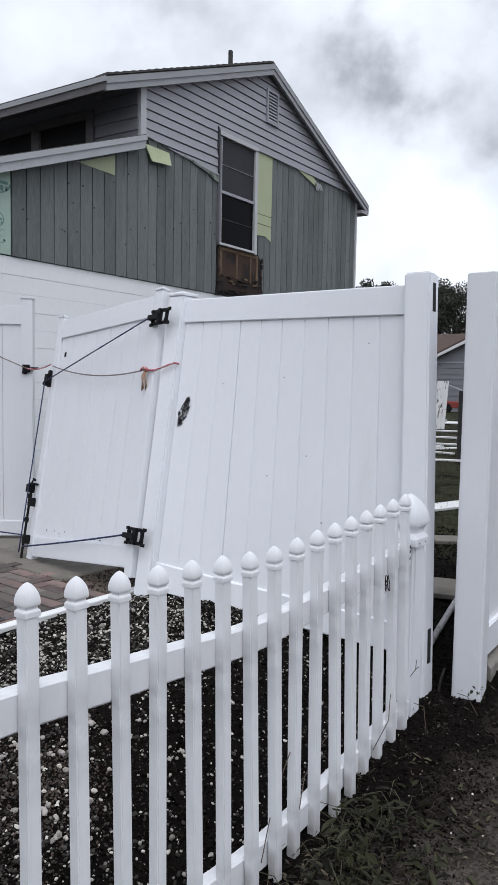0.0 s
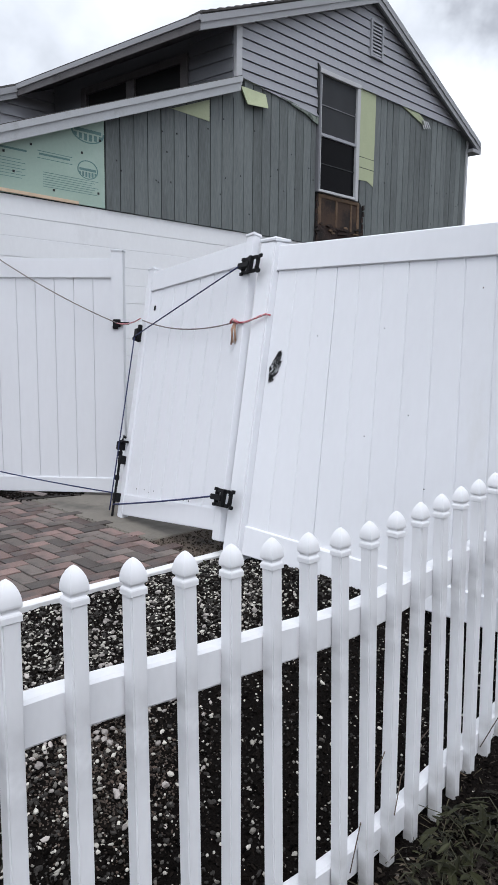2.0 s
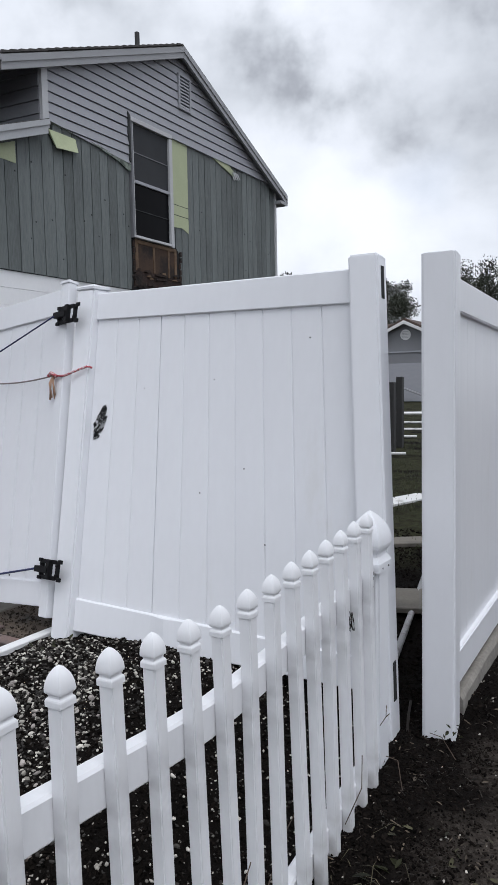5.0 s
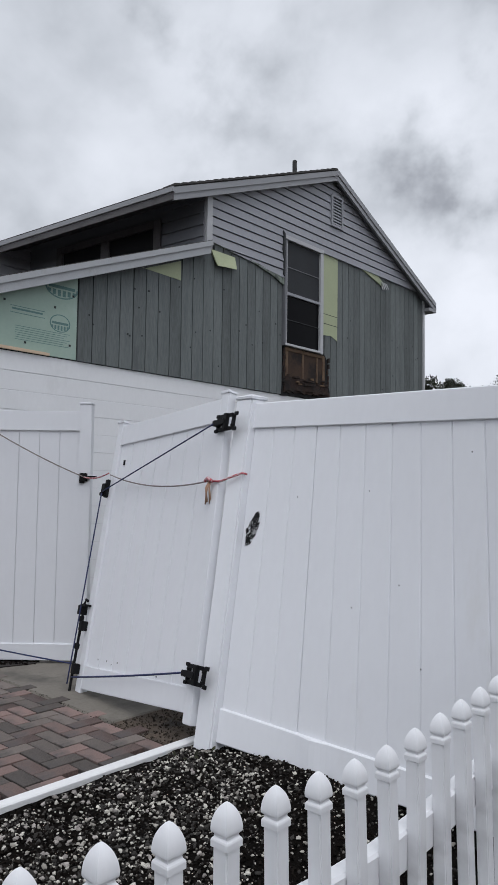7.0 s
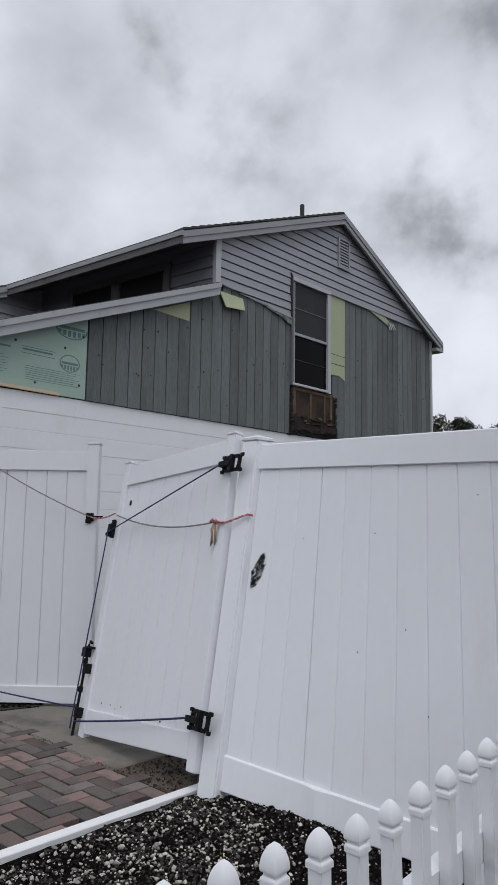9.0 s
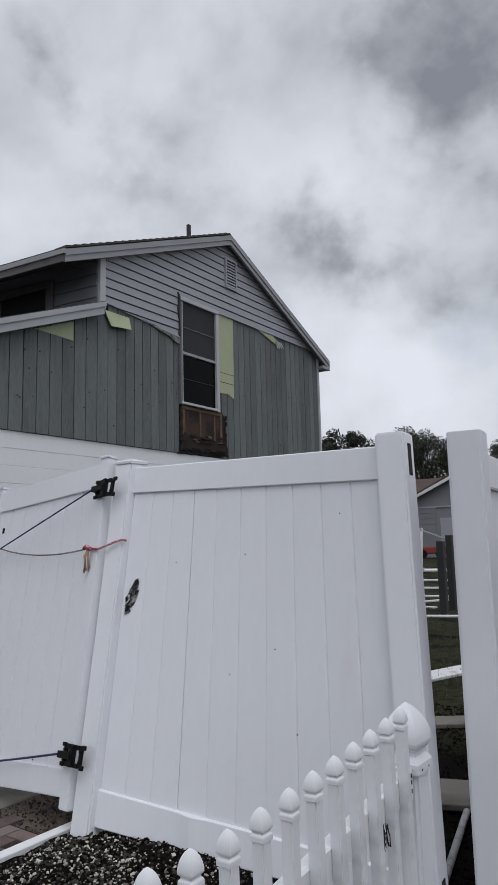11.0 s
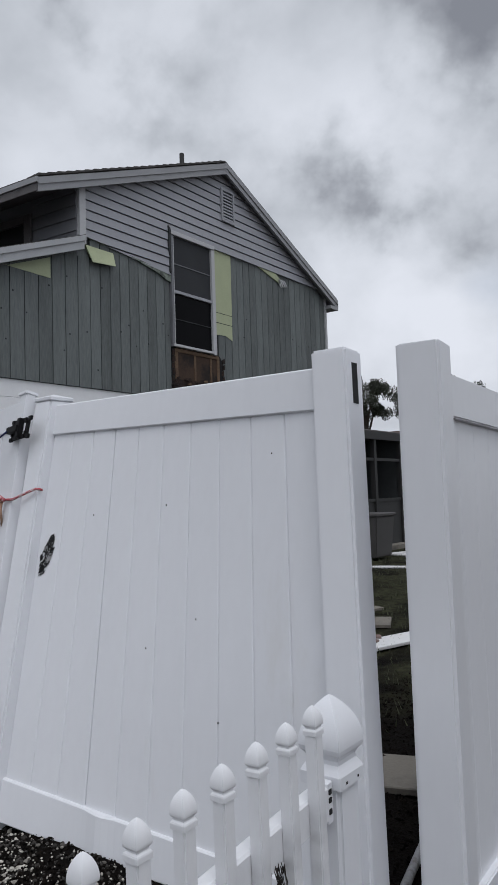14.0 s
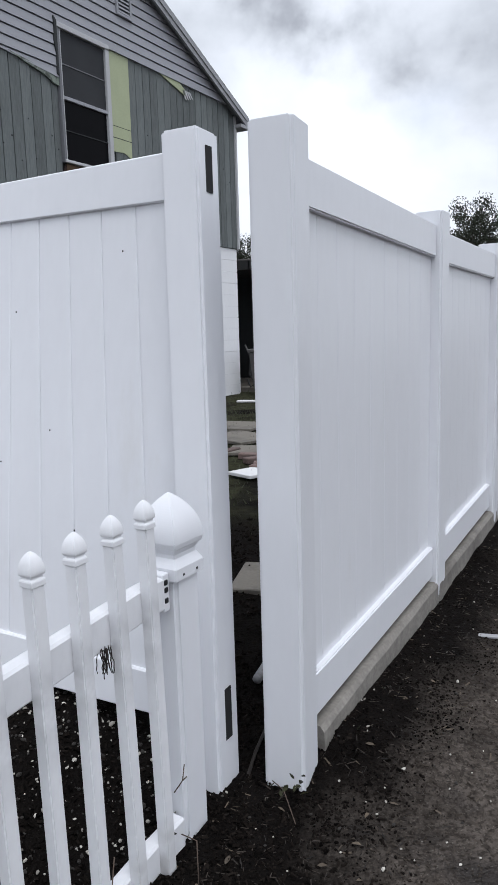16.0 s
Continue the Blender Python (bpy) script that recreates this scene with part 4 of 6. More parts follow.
# block base and inner core
hpart("base_wall", box(-15.5, 4.5, -0.1, WX - 0.03, 14.17, 2.89), JOINT)
rb = random.Random(2)
for r in range(14):
    z0, z1 = 2.885 - 0.205 * (r + 1) + 0.004, 2.885 - 0.205 * r
    if z1 > 0.1:
        y0 = 4.5
        hpart("block_course", box(WX - 0.03, y0, z0, WX - 0.024 - 0.002 * (r % 2), 14.20, z1, 0.002), BLOCK)
up = [(4.6, 2.89), (14.1, 2.89), (14.1, roof_z(14.1) - 0.14), (RY, RZ - 0.16), (8.42, roof_z(8.42) - 0.14), (8.42, 4.60), (4.6, shed_z(4.6) - 0.12)]
hpart("sheathing", prism(up, -15.0, WX - 0.03), GROOVE)
# plywood boards with grooves
WY0, WY1, WZ0, WZ1 = 9.98, 10.86, 3.66, 5.31
y = 6.345
w = 0.195
while y < 14.15:
    wid = w * (1.0 if y < 8.3 else 0.86)
    b0, b1 = y + 0.006, min(y + wid - 0.006, 14.19)
    pieces = [[(b0, 2.895), (b1, 2.895), (b1, 6.0), (b0, 6.0)]]
    out = []
    for pl in pieces:
        if b0 < 8.42:
            pl = clip(pl, -0.398, 1, 4.795 - 8.30 * 0.398 - 0.13)
        else:
            pl = clip(pl, 0.10 if b0 < WY0 else 0, 1, 4.87 + 0.10 * 8.4 if b0 < WY0 else 5.40)
        out.append(pl)
    for pl in out:
        if b1 > WY0 - 0.02 and b0 < WY1 + 0.14:
            # below the window is the open hole; only slivers beside it
            left = clip(pl, 1, 0, WY0 - 0.04)
            right = clip(pl, -1, 0, -(WY1 + 0.16))
            for q in (left, right):
                if len(q) > 2 and max(p[0] for p in q) - min(p[0] for p in q) > 0.01:
                    hpart("board", prism(q, WX - 0.03, WX + rb.uniform(-0.002, 0.004)), BATTEN)
            continue
        if len(pl) > 2:
            hpart("board", prism(pl, WX - 0.03, WX + rb.uniform(-0.002, 0.004)), BATTEN)
    y += wid
# green foam board with print
foam = hpart("foam_board", prism(clip([(4.6, 2.90), (6.335, 2.90), (6.335, 6), (4.6, 6)], -0.398, 1, 4.795 - 8.30 * 0.398 - 0.13), WX - 0.03, WX - 0.006), FOAM_G, "pale green printed foam insulation board")
hpart("lath", prism([(4.75, 2.905), (5.99, 2.895), (5.99, 2.925), (4.75, 2.94)], WX - 0.01, WX + 0.012), LATH, "raw wood lath strip")


def bar(y0, y1, z0, z1):
    hpart("print_bar", box(WX - 0.0055, y0, z0, WX - 0.004, y1, z1), INK)


for (yy, zz, rr, rz) in ((6.13, 3.69, 0.21, 0.13), (6.12, 3.28, 0.13, 0.10)):
    bm = bmesh.new()
    n = 40
    for k in range(n):
        if zz > 3.5 and math.sin(2 * math.pi * (k + 0.5) / n) * rz + zz > 3.70:
            continue
        a, b = 2 * math.pi * k / n, 2 * math.pi * (k + 1) / n
        q = [(yy + rr * s * math.cos(t), zz + rz * s * math.sin(t)) for t, s in ((a, 1), (b, 1), (b, 0.9), (a, 0.9))]
        prism(q, WX - 0.0055, WX - 0.004, bm)
    hpart("print_ring", bm, INK)
    for k in range(6):
        t = -0.75 + 0.3 * k
        h = math.sqrt(max(0, 1 - t * t)) * 0.8
        hpart("print_bar", box(WX - 0.0055, yy + rr * t - rr * 0.09, zz - rz * h, WX - 0.004, yy + rr * t + rr * 0.09, zz - rz * 0.25), INK)
    bar(yy - rr * 0.8, yy + rr * 0.8, zz - rz * 0.12, zz + rz * 0.14)
for k in range(7):
    bar(5.58, 6.25 - 0.04 * (k % 3), 3.165 - 0.024 * k, 3.170 - 0.024 * k)
    bar(5.02, 5.34 + 0.04 * (k % 2), 3.24 - 0.03 * k, 3.245 - 0.03 * k)
bar(5.54, 5.90, 3.335, 3.355)
bar(5.52, 5.93, 3.30, 3.306)
bar(5.52, 5.93, 3.372, 3.378)
bar(5.05, 5.40, 3.33, 3.35)
rn = random.Random(8)
for k in range(38):
    yy, zz = rn.uniform(6.4, 14.0), rn.uniform(3.0, 4.3)
    if yy > 9.9 and yy < 11.2:
        continue
    if yy > 8.4:
        zz = rn.uniform(3.0, 4.6)
    hpart("nail", box(WX + 0.002, yy - 0.009, zz - 0.009, WX + 0.007, yy + 0.009, zz + 0.009), GROOVE)
for yy, zz in ((4.95, 3.05), (5.25, 3.12), (5.7, 3.0), (6.25, 3.05), (6.05, 3.45), (5.45, 3.42), (6.28, 3.62), (5.15, 3.3)):
    hpart("nail", box(WX - 0.005, yy - 0.012, zz - 0.012, WX - 0.002, yy + 0.012, zz + 0.012), GROOVE)
# lime foam scraps
hpart("foam_scrap", prism([(7.23, 4.19), (7.88, 4.17), (7.88, 4.43), (7.30, 4.195)], WX - 0.0, WX + 0.008), FOAM_Y, "lime foam scrap under the rake board")
hpart("foam_scrap", hexa([(WX + 0.0, 8.40, 4.72), (WX + 0.0, 8.86, 4.72), (WX + 0.03, 8.86, 4.72), (WX + 0.03, 8.40, 4.72),
                          (WX + 0.07, 8.48, 4.50), (WX + 0.08, 8.85, 4.53), (WX + 0.09, 8.85, 4.53), (WX + 0.08, 8.48, 4.50)]), FOAM_Y, "lime foam flap hanging loose")
hpart("foam_strip", prism([(WY1 + 0.03, 3.97), (11.18, 3.99), (11.35, 3.93), (11.36, 5.42), (WY1 + 0.03, 5.42)], WX - 0.0, WX + 0.007), FOAM_Y, "lime foam strip beside the window")
hpart("foam_seam", box(WX + 0.006, WY1 + 0.03, 4.165, WX + 0.0085, 11.355, 4.175), GROOVE)
hpart("foam_seam", box(WX + 0.006, WY1 + 0.03, 4.325, WX + 0.0085, 11.355, 4.333), GROOVE)
hpart("foam_scrap", prism([(12.00, 5.34), (12.55, 5.33), (12.78, 5.22), (12.72, 5.16), (12.48, 5.22), (12.2, 5.29)], WX + 0.004, WX + 0.022), FOAM_Y, "torn lime foam strip under the siding")
for k in range(4):
    hpart("wrap_tatter", prism([(12.64 + 0.05 * k, 5.24), (12.70 + 0.05 * k, 5.23), (12.76 + 0.055 * k, 5.10 + 0.012 * k), (12.72 + 0.055 * k, 5.11 + 0.015 * k)], WX + 0.018 + 0.004 * k, WX + 0.022 + 0.004 * k), TRIM, "pale torn house-wrap tatter")
hpart("wrap_tatter", prism([(9.15, 4.775), (9.55, 4.735), (9.95, 4.685), (9.95, 4.575), (9.83, 4.60), (9.70, 4.655), (9.52, 4.69), (9.36, 4.725)], WX + 0.008, WX + 0.030), WRAP, "torn dull green house-wrap edge")
hpart("torn_edge", prism([(9.90, 5.40), (9.945, 5.36), (9.945, 4.70), (9.915, 4.72), (9.925, 4.95), (9.895, 5.10), (9.91, 5.28)], WX + 0.03, WX + 0.052), GROOVE, "dark torn edge of the siding")
# lap siding of the gable
z = 4.68
crs = 0.128
while z < RZ - 0.2:
    top = min(z + crs - 0.014, RZ)
    for ya, yb, zlow in ((8.395, WY0 - 0.03, 4.68), (WY0 - 0.03, WY1 + 0.03, 5.36), (WY1 + 0.03, 14.20, 5.30)):
        if top <= zlow + 0.02:
            continue
        pl = [(ya, max(z, zlow)), (yb, max(z, zlow)), (yb, top), (ya, top)]
        if ya < 9:
            pl = clip(pl, -0.10, -1, -(4.83 + 0.10 * 8.4))
        if len(pl) < 3:
            continue
        pl = clip(pl, -SL, 1, RZ - RY * SL - 0.12)
        pl = clip(pl, SR, 1, RZ + RY * SR - 0.12)
        if len(pl) < 3:
            continue
        bm = bmesh.new()
        zt = max(p[1] for p in pl)
        f = lambda q: WX + 0.023 + 0.015 * (top - q) / crs
        a = [bm.verts.new((f(q), p, q)) for p, q in pl]
        b = [bm.verts.new((WX - 0.02, p, q)) for p, q in pl]
        k = len(pl)
        bm.faces.new(a)
        bm.faces.new(b[::-1])
        for i in range(k):
            bm.faces.new((a[i], b[i], b[(i + 1) % k], a[(i + 1) % k]))
        hpart("siding_course", bm, SIDING)
    z += crs
for ya, yb, zlow in ((8.395, WY0 - 0.03, 4.68), (WY0 - 0.03, WY1 + 0.03, 5.36), (WY1 + 0.03, 14.20, 5.30)):
    pl = clip(clip([(ya, zlow + 0.01), (yb, zlow + 0.01), (yb, RZ), (ya, RZ)], -SL, 1, RZ - RY * SL - 0.13), SR, 1, RZ + RY * SR - 0.13)
    if ya < 9:
        pl = clip(pl, -0.10, -1, -(4.85 + 0.10 * 8.4))
    # dark backing paints the shadow line under each siding course
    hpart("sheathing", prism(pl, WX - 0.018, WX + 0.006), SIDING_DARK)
hpart("corner_trim", box(WX - 0.02, 8.30, 4.72, WX + 0.05, 8.40, roof_z(8.35) - 0.14), TRIM)
hpart("corner_trim", box(WX - 0.02, 14.19, 2.89, WX + 0.03, 14.24, roof_z(14.2) - 0.12), TRIM)
# window
win = hpart("window", box(WX - 0.02, WY0 + 0.06, WZ0 + 0.06, WX + 0.005, WY1 - 0.06, WZ1 - 0.06), VOID)


def wpart(name, bm, material, label=""):
    o = part(name, bm, material, None, label)
    o.parent = win
    o.matrix_parent_inverse = Matrix.Identity(4)
    return o


wpart("frame", box(WX - 0.02, WY0 - 0.03, WZ0 - 0.02, WX + 0.05, WY0 + 0.012, WZ1 - 0.03, 0.006), SIDING_DARK)
wpart("frame", box(WX - 0.02, WY0 + 0.012, WZ0 + 0.02, WX + 0.04, WY0 + 0.032, WZ1 - 0.03, 0.003), TRIM)
wpart("frame", box(WX - 0.02, WY1 - 0.03, WZ0 - 0.03, WX + 0.06, WY1 + 0.045, WZ1 - 0.03, 0.006), TRIM)
wpart("frame", box(WX - 0.02, WY0 - 0.035, WZ1 - 0.03, WX + 0.065, WY1 + 0.045, WZ1 + 0.035, 0.006), TRIM)
wpart("sill", box(WX - 0.02, WY0 - 0.02, WZ0 - 0.02, WX + 0.063, WY1 - 0.031, WZ0 + 0.019, 0.006), TRIM)
wpart("meeting_rail", box(WX - 0.01, WY0 + 0.03, 4.43, WX + 0.045, WY1 - 0.03, 4.475, 0.004), SIDING)
wpart("glazing_bar", box(WX + 0.0, WY0 + 0.03, 4.865, WX + 0.026, WY1 - 0.03, 4.877), SIDING_DARK)
wpart("glazing_bar", box(WX + 0.0, WY0 + 0.03, 4.05, WX + 0.022, WY1 - 0.03, 4.062), GROOVE)
wpart("pane", box(WX + 0.006, WY0 + 0.03, 4.475, WX + 0.018, WY1 - 0.03, WZ1 - 0.03), SCREEN, "upper sash with grey screen")
wpart("pane", box(WX + 0.002, WY0 + 0.03, WZ0 + 0.03, WX + 0.012, WY1 - 0.03, 4.43), GLASS_D, "dark lower sash")
# rotten hole under the window
rot_rng = random.Random(91)


def ragged(pts, step, amount):
    """The outline with its edges broken up."""
    out = []
    for (a, b), (c, d) in zip(pts, pts[1:] + pts[:1]):
        k = max(1, int(math.hypot(c - a, d - b) / step))
        for i in range(k):
            t = i / k
            out.append((a + (c - a) * t + rot_rng.uniform(-amount, amount), b + (d - b) * t + rot_rng.uniform(-amount, amount)))
    return out


hpart("rotten_opening", prism(ragged([(9.94, 2.89), (11.16, 2.92), (11.10, 3.3), (11.08, 3.55), (10.98, 3.66), (9.99, 3.66), (9.95, 3.3)], 0.07, 0.018), WX - 0.10, WX + 0.004), VOID, "dark ragged edge of the rotten opening")
hpart("back_board", box(WX + 0.002, 10.07, 3.17, WX + 0.0065, 10.97, 3.60), OSB, "stained brown board inside the wall")
for yy, w in ((10.04, 0.034), (10.44, 0.022), (10.80, 0.02), (10.97, 0.03)):
    hpart("stud", box(WX - 0.05, yy - w, 3.14 + rot_rng.uniform(0, 0.04), WX + 0.016, yy + w, 3.62, 0.004), STUD)
hpart("stud", box(WX - 0.05, 10.0, 3.575, WX + 0.020, 10.98, 3.63, 0.004), STUD)
hpart("rotten_plate", prism(ragged([(9.97, 2.94), (11.10, 2.96), (11.06, 3.17), (10.6, 3.13), (10.3, 3.20), (9.99, 3.18)], 0.06, 0.018), WX + 0.004, WX + 0.022), ROT)
for k in range(26):
    yy, zz, l = rot_rng.uniform(9.98, 11.08), rot_rng.uniform(2.93, 3.22), rot_rng.uniform(0.03, 0.09)
    hpart("splinter", prism([(yy - l, zz), (yy + l, zz + rot_rng.uniform(-0.015, 0.015)), (yy + l * 0.5, zz + 0.03), (yy - l * 0.7, zz + 0.022)], WX + 0.020, WX + 0.028 + rot_rng.uniform(0, 0.02)), ROT if k % 8 else STUD)
for y0, sg in ((9.965, 1), (11.085, -1)):
    for k in range(7):
        zz = 2.95 + k * 0.095
        yy = y0 + rot_rng.uniform(-0.015, 0.02) * sg
        hpart("splinter", prism([(yy - 0.022, zz), (yy + 0.025, zz + 0.01), (yy + 0.02, zz + 0.09), (yy - 0.015, zz + 0.075)], WX + 0.003, WX + 0.016 + rot_rng.uniform(0, 0.012)), ROT)
# gable vent
vent = hpart("gable_vent", box(WX + 0.0, 11.14, 5.85, WX + 0.036, 11.42, 6.35), GROOVE)


def vpart(name, bm, m):
    o = part(name, bm, m)
    o.parent = vent


for a in ((11.12, 5.83, 11.155, 6.37), (11.405, 5.83, 11.44, 6.37), (11.155, 5.83, 11.405, 5.865), (11.155, 6.335, 11.405, 6.37)):
    vpart("frame", box(WX + 0.002, a[0], a[1], WX + 0.062, a[2], a[3]), SIDING)
for k in range(9):
    zz = 5.875 + k * 0.051
    vpart("slat", hexa([(WX + 0.034, 11.156, zz), (WX + 0.056, 11.156, zz), (WX + 0.056, 11.404, zz), (WX + 0.034, 11.404, zz), (WX + 0.036, 11.156, zz + 0.038), (WX + 0.042, 11.156, zz + 0.03), (WX + 0.042, 11.404, zz + 0.03), (WX + 0.036, 11.404, zz + 0.038)]), SIDING)


# roof: slabs, fascia, rake boards
def slab(ya, yb, x0, x1, fz, th, material, name):
    return hpart(name, hexa([(x0, ya, fz(ya) - th), (x1, ya, fz(ya) - th), (x1, yb, fz(yb) - th), (x0, yb, fz(yb) - th),
                             (x0, ya, fz(ya)), (x1, ya, fz(ya)), (x1, yb, fz(yb)), (x0, yb, fz(yb))]), material)


XR = -5.62
slab(EL, RY, -15.5, XR, lambda v: roof_z(v) + 0.03, 0.05, SHINGLE, "roof")
slab(RY, ER, -15.5, XR, lambda v: roof_z(v) + 0.03, 0.05, SHINGLE, "roof")
# soffit colours carry the shade under the roof
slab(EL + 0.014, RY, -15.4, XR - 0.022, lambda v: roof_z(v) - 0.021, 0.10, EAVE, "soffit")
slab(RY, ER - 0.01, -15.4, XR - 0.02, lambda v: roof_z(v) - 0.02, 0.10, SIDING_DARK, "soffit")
for ya, yb in ((EL, RY), (RY, ER)):
    slab(ya, yb, XR - 0.02, XR + 0.02, lambda v: roof_z(v) - 0.005, 0.085, FASCIA, "rake_board")
    slab(ya, yb, XR - 0.03, XR + 0.005, lambda v: roof_z(v) - 0.09, 0.085, FASCIA, "rake_board")
hpart("fascia", box(-15.4, EL - 0.03, roof_z(EL) - 0.068, XR + 0.018, EL + 0.0, roof_z(EL) - 0.004), FASCIA)
# set-back lower board, its shade painted in with the darker grey
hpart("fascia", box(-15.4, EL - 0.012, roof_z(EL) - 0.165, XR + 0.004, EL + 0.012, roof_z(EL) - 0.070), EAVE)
hpart("fascia", box(-15.4, ER - 0.012, roof_z(ER) - 0.15, XR + 0.01, ER + 0.02, roof_z(ER) - 0.005), FASCIA)
hpart("eave_return", box(XR - 0.35, ER - 0.26, roof_z(ER) - 0.20, XR + 0.01, ER + 0.015, roof_z(ER) - 0.14), FASCIA)
# shingle butts along the rake edges
rs = random.Random(4)
bm = bmesh.new()
v = EL
while v < RY - 0.1:
    d = 0.14
    e = rs.uniform(-0.005, 0.005)
    za, zb = roof_z(v) + 0.034, roof_z(v + d) + 0.030
    hexa([(XR - 0.2, v, za - 0.02), (XR + 0.028 + e, v, za - 0.02), (XR + 0.028 + e, v + d, zb - 0.02), (XR - 0.2, v + d, zb - 0.02),
          (XR - 0.2, v, za + 0.012), (XR + 0.028 + e, v, za + 0.012), (XR + 0.028 + e, v + d, zb + 0.0), (XR - 0.2, v + d, zb + 0.0)], 0, bm)
    v += d
hpart("shingle_edge", bm, SHINGLE)
# vent pipe on the ridge
hpart("vent_pipe", box(-6.34, 10.92, 6.4, -6.28, 10.98, 7.04, 0.01), POST_D, "dark vent pipe through the roof")
# lower shed roof with rake board
slab(3.2, 8.32, -15.4, XR, shed_z, 0.05, SHINGLE, "shed_roof")
slab(3.2, 8.32, -15.4, XR - 0.02, lambda v: shed_z(v) - 0.05, 0.06, FASCIA, "soffit")
slab(3.2, 8.31, XR - 0.01, XR + 0.025, lambda v: shed_z(v) - 0.012, 0.07, RAKE, "rake_board")
slab(3.2, 8.29, XR - 0.03, XR + 0.008, lambda v: shed_z(v) - 0.083, 0.10, RAKE, "rake_board")
# clerestory wall facing the shed roof, its shade painted in as darker siding
CY = 8.30
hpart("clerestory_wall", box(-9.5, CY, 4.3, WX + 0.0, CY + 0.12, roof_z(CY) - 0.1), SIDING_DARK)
for k in range(6):
    zz = 4.55 + 0.165 * k
    for x0, x1 in ((-6.52, WX - 0.0), (-9.1, -9.22 + 0.12)):
        if x1 - x0 > 0.05 and zz + 0.17 < roof_z(CY):
            hpart("siding_course", hexa([(x0, CY - 0.03, zz), (x1, CY - 0.03, zz), (x1, CY + 0.02, zz), (x0, CY + 0.02, zz), (x0, CY - 0.008, zz + 0.165), (x1, CY - 0.008, zz + 0.165), (x1, CY + 0.02, zz + 0.165), (x0, CY + 0.02, zz + 0.165)]), SIDING_DARK)
cw = hpart("clerestory_window", box(-8.62, CY - 0.02, 4.5, -6.66, CY - 0.004, 5.165), VOID)


def cpart(name, bm, m):
    o = part(name, bm, m)
    o.parent = cw


for x0, x1, z0, z1 in ((-8.63, -6.65, 5.16, 5.27), (-6.65, -6.53, 4.5, 5.27), (-8.75, -8.63, 4.5, 5.27), (-7.73, -7.56, 4.5, 5.16)):
    cpart("frame", box(x0, CY - 0.06, z0, x1, CY - 0.021, z1, 0.004), EAVE)
# far wing under the same slope
slab(2.5, EL, -15.5, -9.38, lambda v: roof_z(v) + 0.03, 0.05, SHINGLE, "roof")
slab(2.5, EL, -9.4, -9.36, lambda v: roof_z(v) - 0.005, 0.09, FASCIA, "rake_board")
slab(2.5, EL, -9.42, -9.38, lambda v: roof_z(v) - 0.09, 0.09, FASCIA, "rake_board")
wing = [(2.6, 2.0), (CY, 2.0), (CY, roof_z(CY) - 0.1), (2.6, roof_z(2.6) - 0.1)]
# wall behind the courses takes the shade-darkened siding grey
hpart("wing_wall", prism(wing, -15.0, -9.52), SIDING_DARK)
z = 3.0
while z < 5.4:
    pl = clip([(2.6, z), (CY, z), (CY, z + 0.18), (2.6, z + 0.18)], -SL, 1, RZ - RY * SL - 0.14)
    if len(pl) > 2:
        bm = bmesh.new()
        a = [bm.verts.new((-9.51 + 0.03 * (z + 0.18 - q) / 0.18, p, q)) for p, q in pl]
        b = [bm.verts.new((-9.54, p, q)) for p, q in pl]
        k = len(pl)
        bm.faces.new(a)
        bm.faces.new(b[::-1])
        for i in range(k):
            bm.faces.new((a[i], b[i], b[(i + 1) % k], a[(i + 1) % k]))
        hpart("siding_course", bm, SIDING)
    z += 0.17

# the flank runs slightly askew to the gable front
for ob in [house] + list(house.children_recursive):
    if ob.data:
        for v in ob.data.vertices:
            if v.co.x < WX - 0.06:
                v.co.y += 0.127 * (v.co.x - WX)

# painted brick pier by the gate
pier = thing("brick_pier", "white painted brick pier beside the gate", "pier", at=(-4.7, 3.8, 0))
o = part("core", box(-4.92, 3.32, -0.1, -4.492, 4.165, 2.93), JOINT)
adopt(pier, o)
bmk = box(-0.006, -0.097, -0.029, 0.016, 0.097, 0.029, 0.004)
mk = bpy.data.meshes.new("brick")
bmesh.ops.recalc_face_normals(bmk, faces=bmk.faces)
bmk.to_mesh(mk)
bmk.free()
mk.materials.append(BRICK_W)
rb = random.Random(9)
for r in range(40):
    for c in range(4):
        yy = 4.07 - 0.205 * c - (0.1 if r % 2 else 0)
        zz = 0.14 + r * 0.07
        if yy < 3.4 or zz > 2.9:
            continue
        ob = share("brick", mk, pose(-4.492 + rb.uniform(-0.004, 0.004), yy, zz, rb.uniform(-0.6, 0.6), 0, rb.uniform(-1, 1)))
        adopt(pier, ob)


# ---- herringbone pavers ----
def slab_mesh(w, d, h, bev, material):
    bm = box(-w / 2, -d / 2, -h, w / 2, d / 2, 0, 0)
    top = [e for e in bm.edges if all(v.co.z > -1e-6 for v in e.verts)]
    bmesh.ops.bevel(bm, geom=top, offset=bev, segments=1, affect="EDGES")
    bmesh.ops.recalc_face_normals(bm, faces=bm.faces)
    me = bpy.data.meshes.new("paver")
    bm.to_mesh(me)
    bm.free()
    me.materials.append(material)
    return me


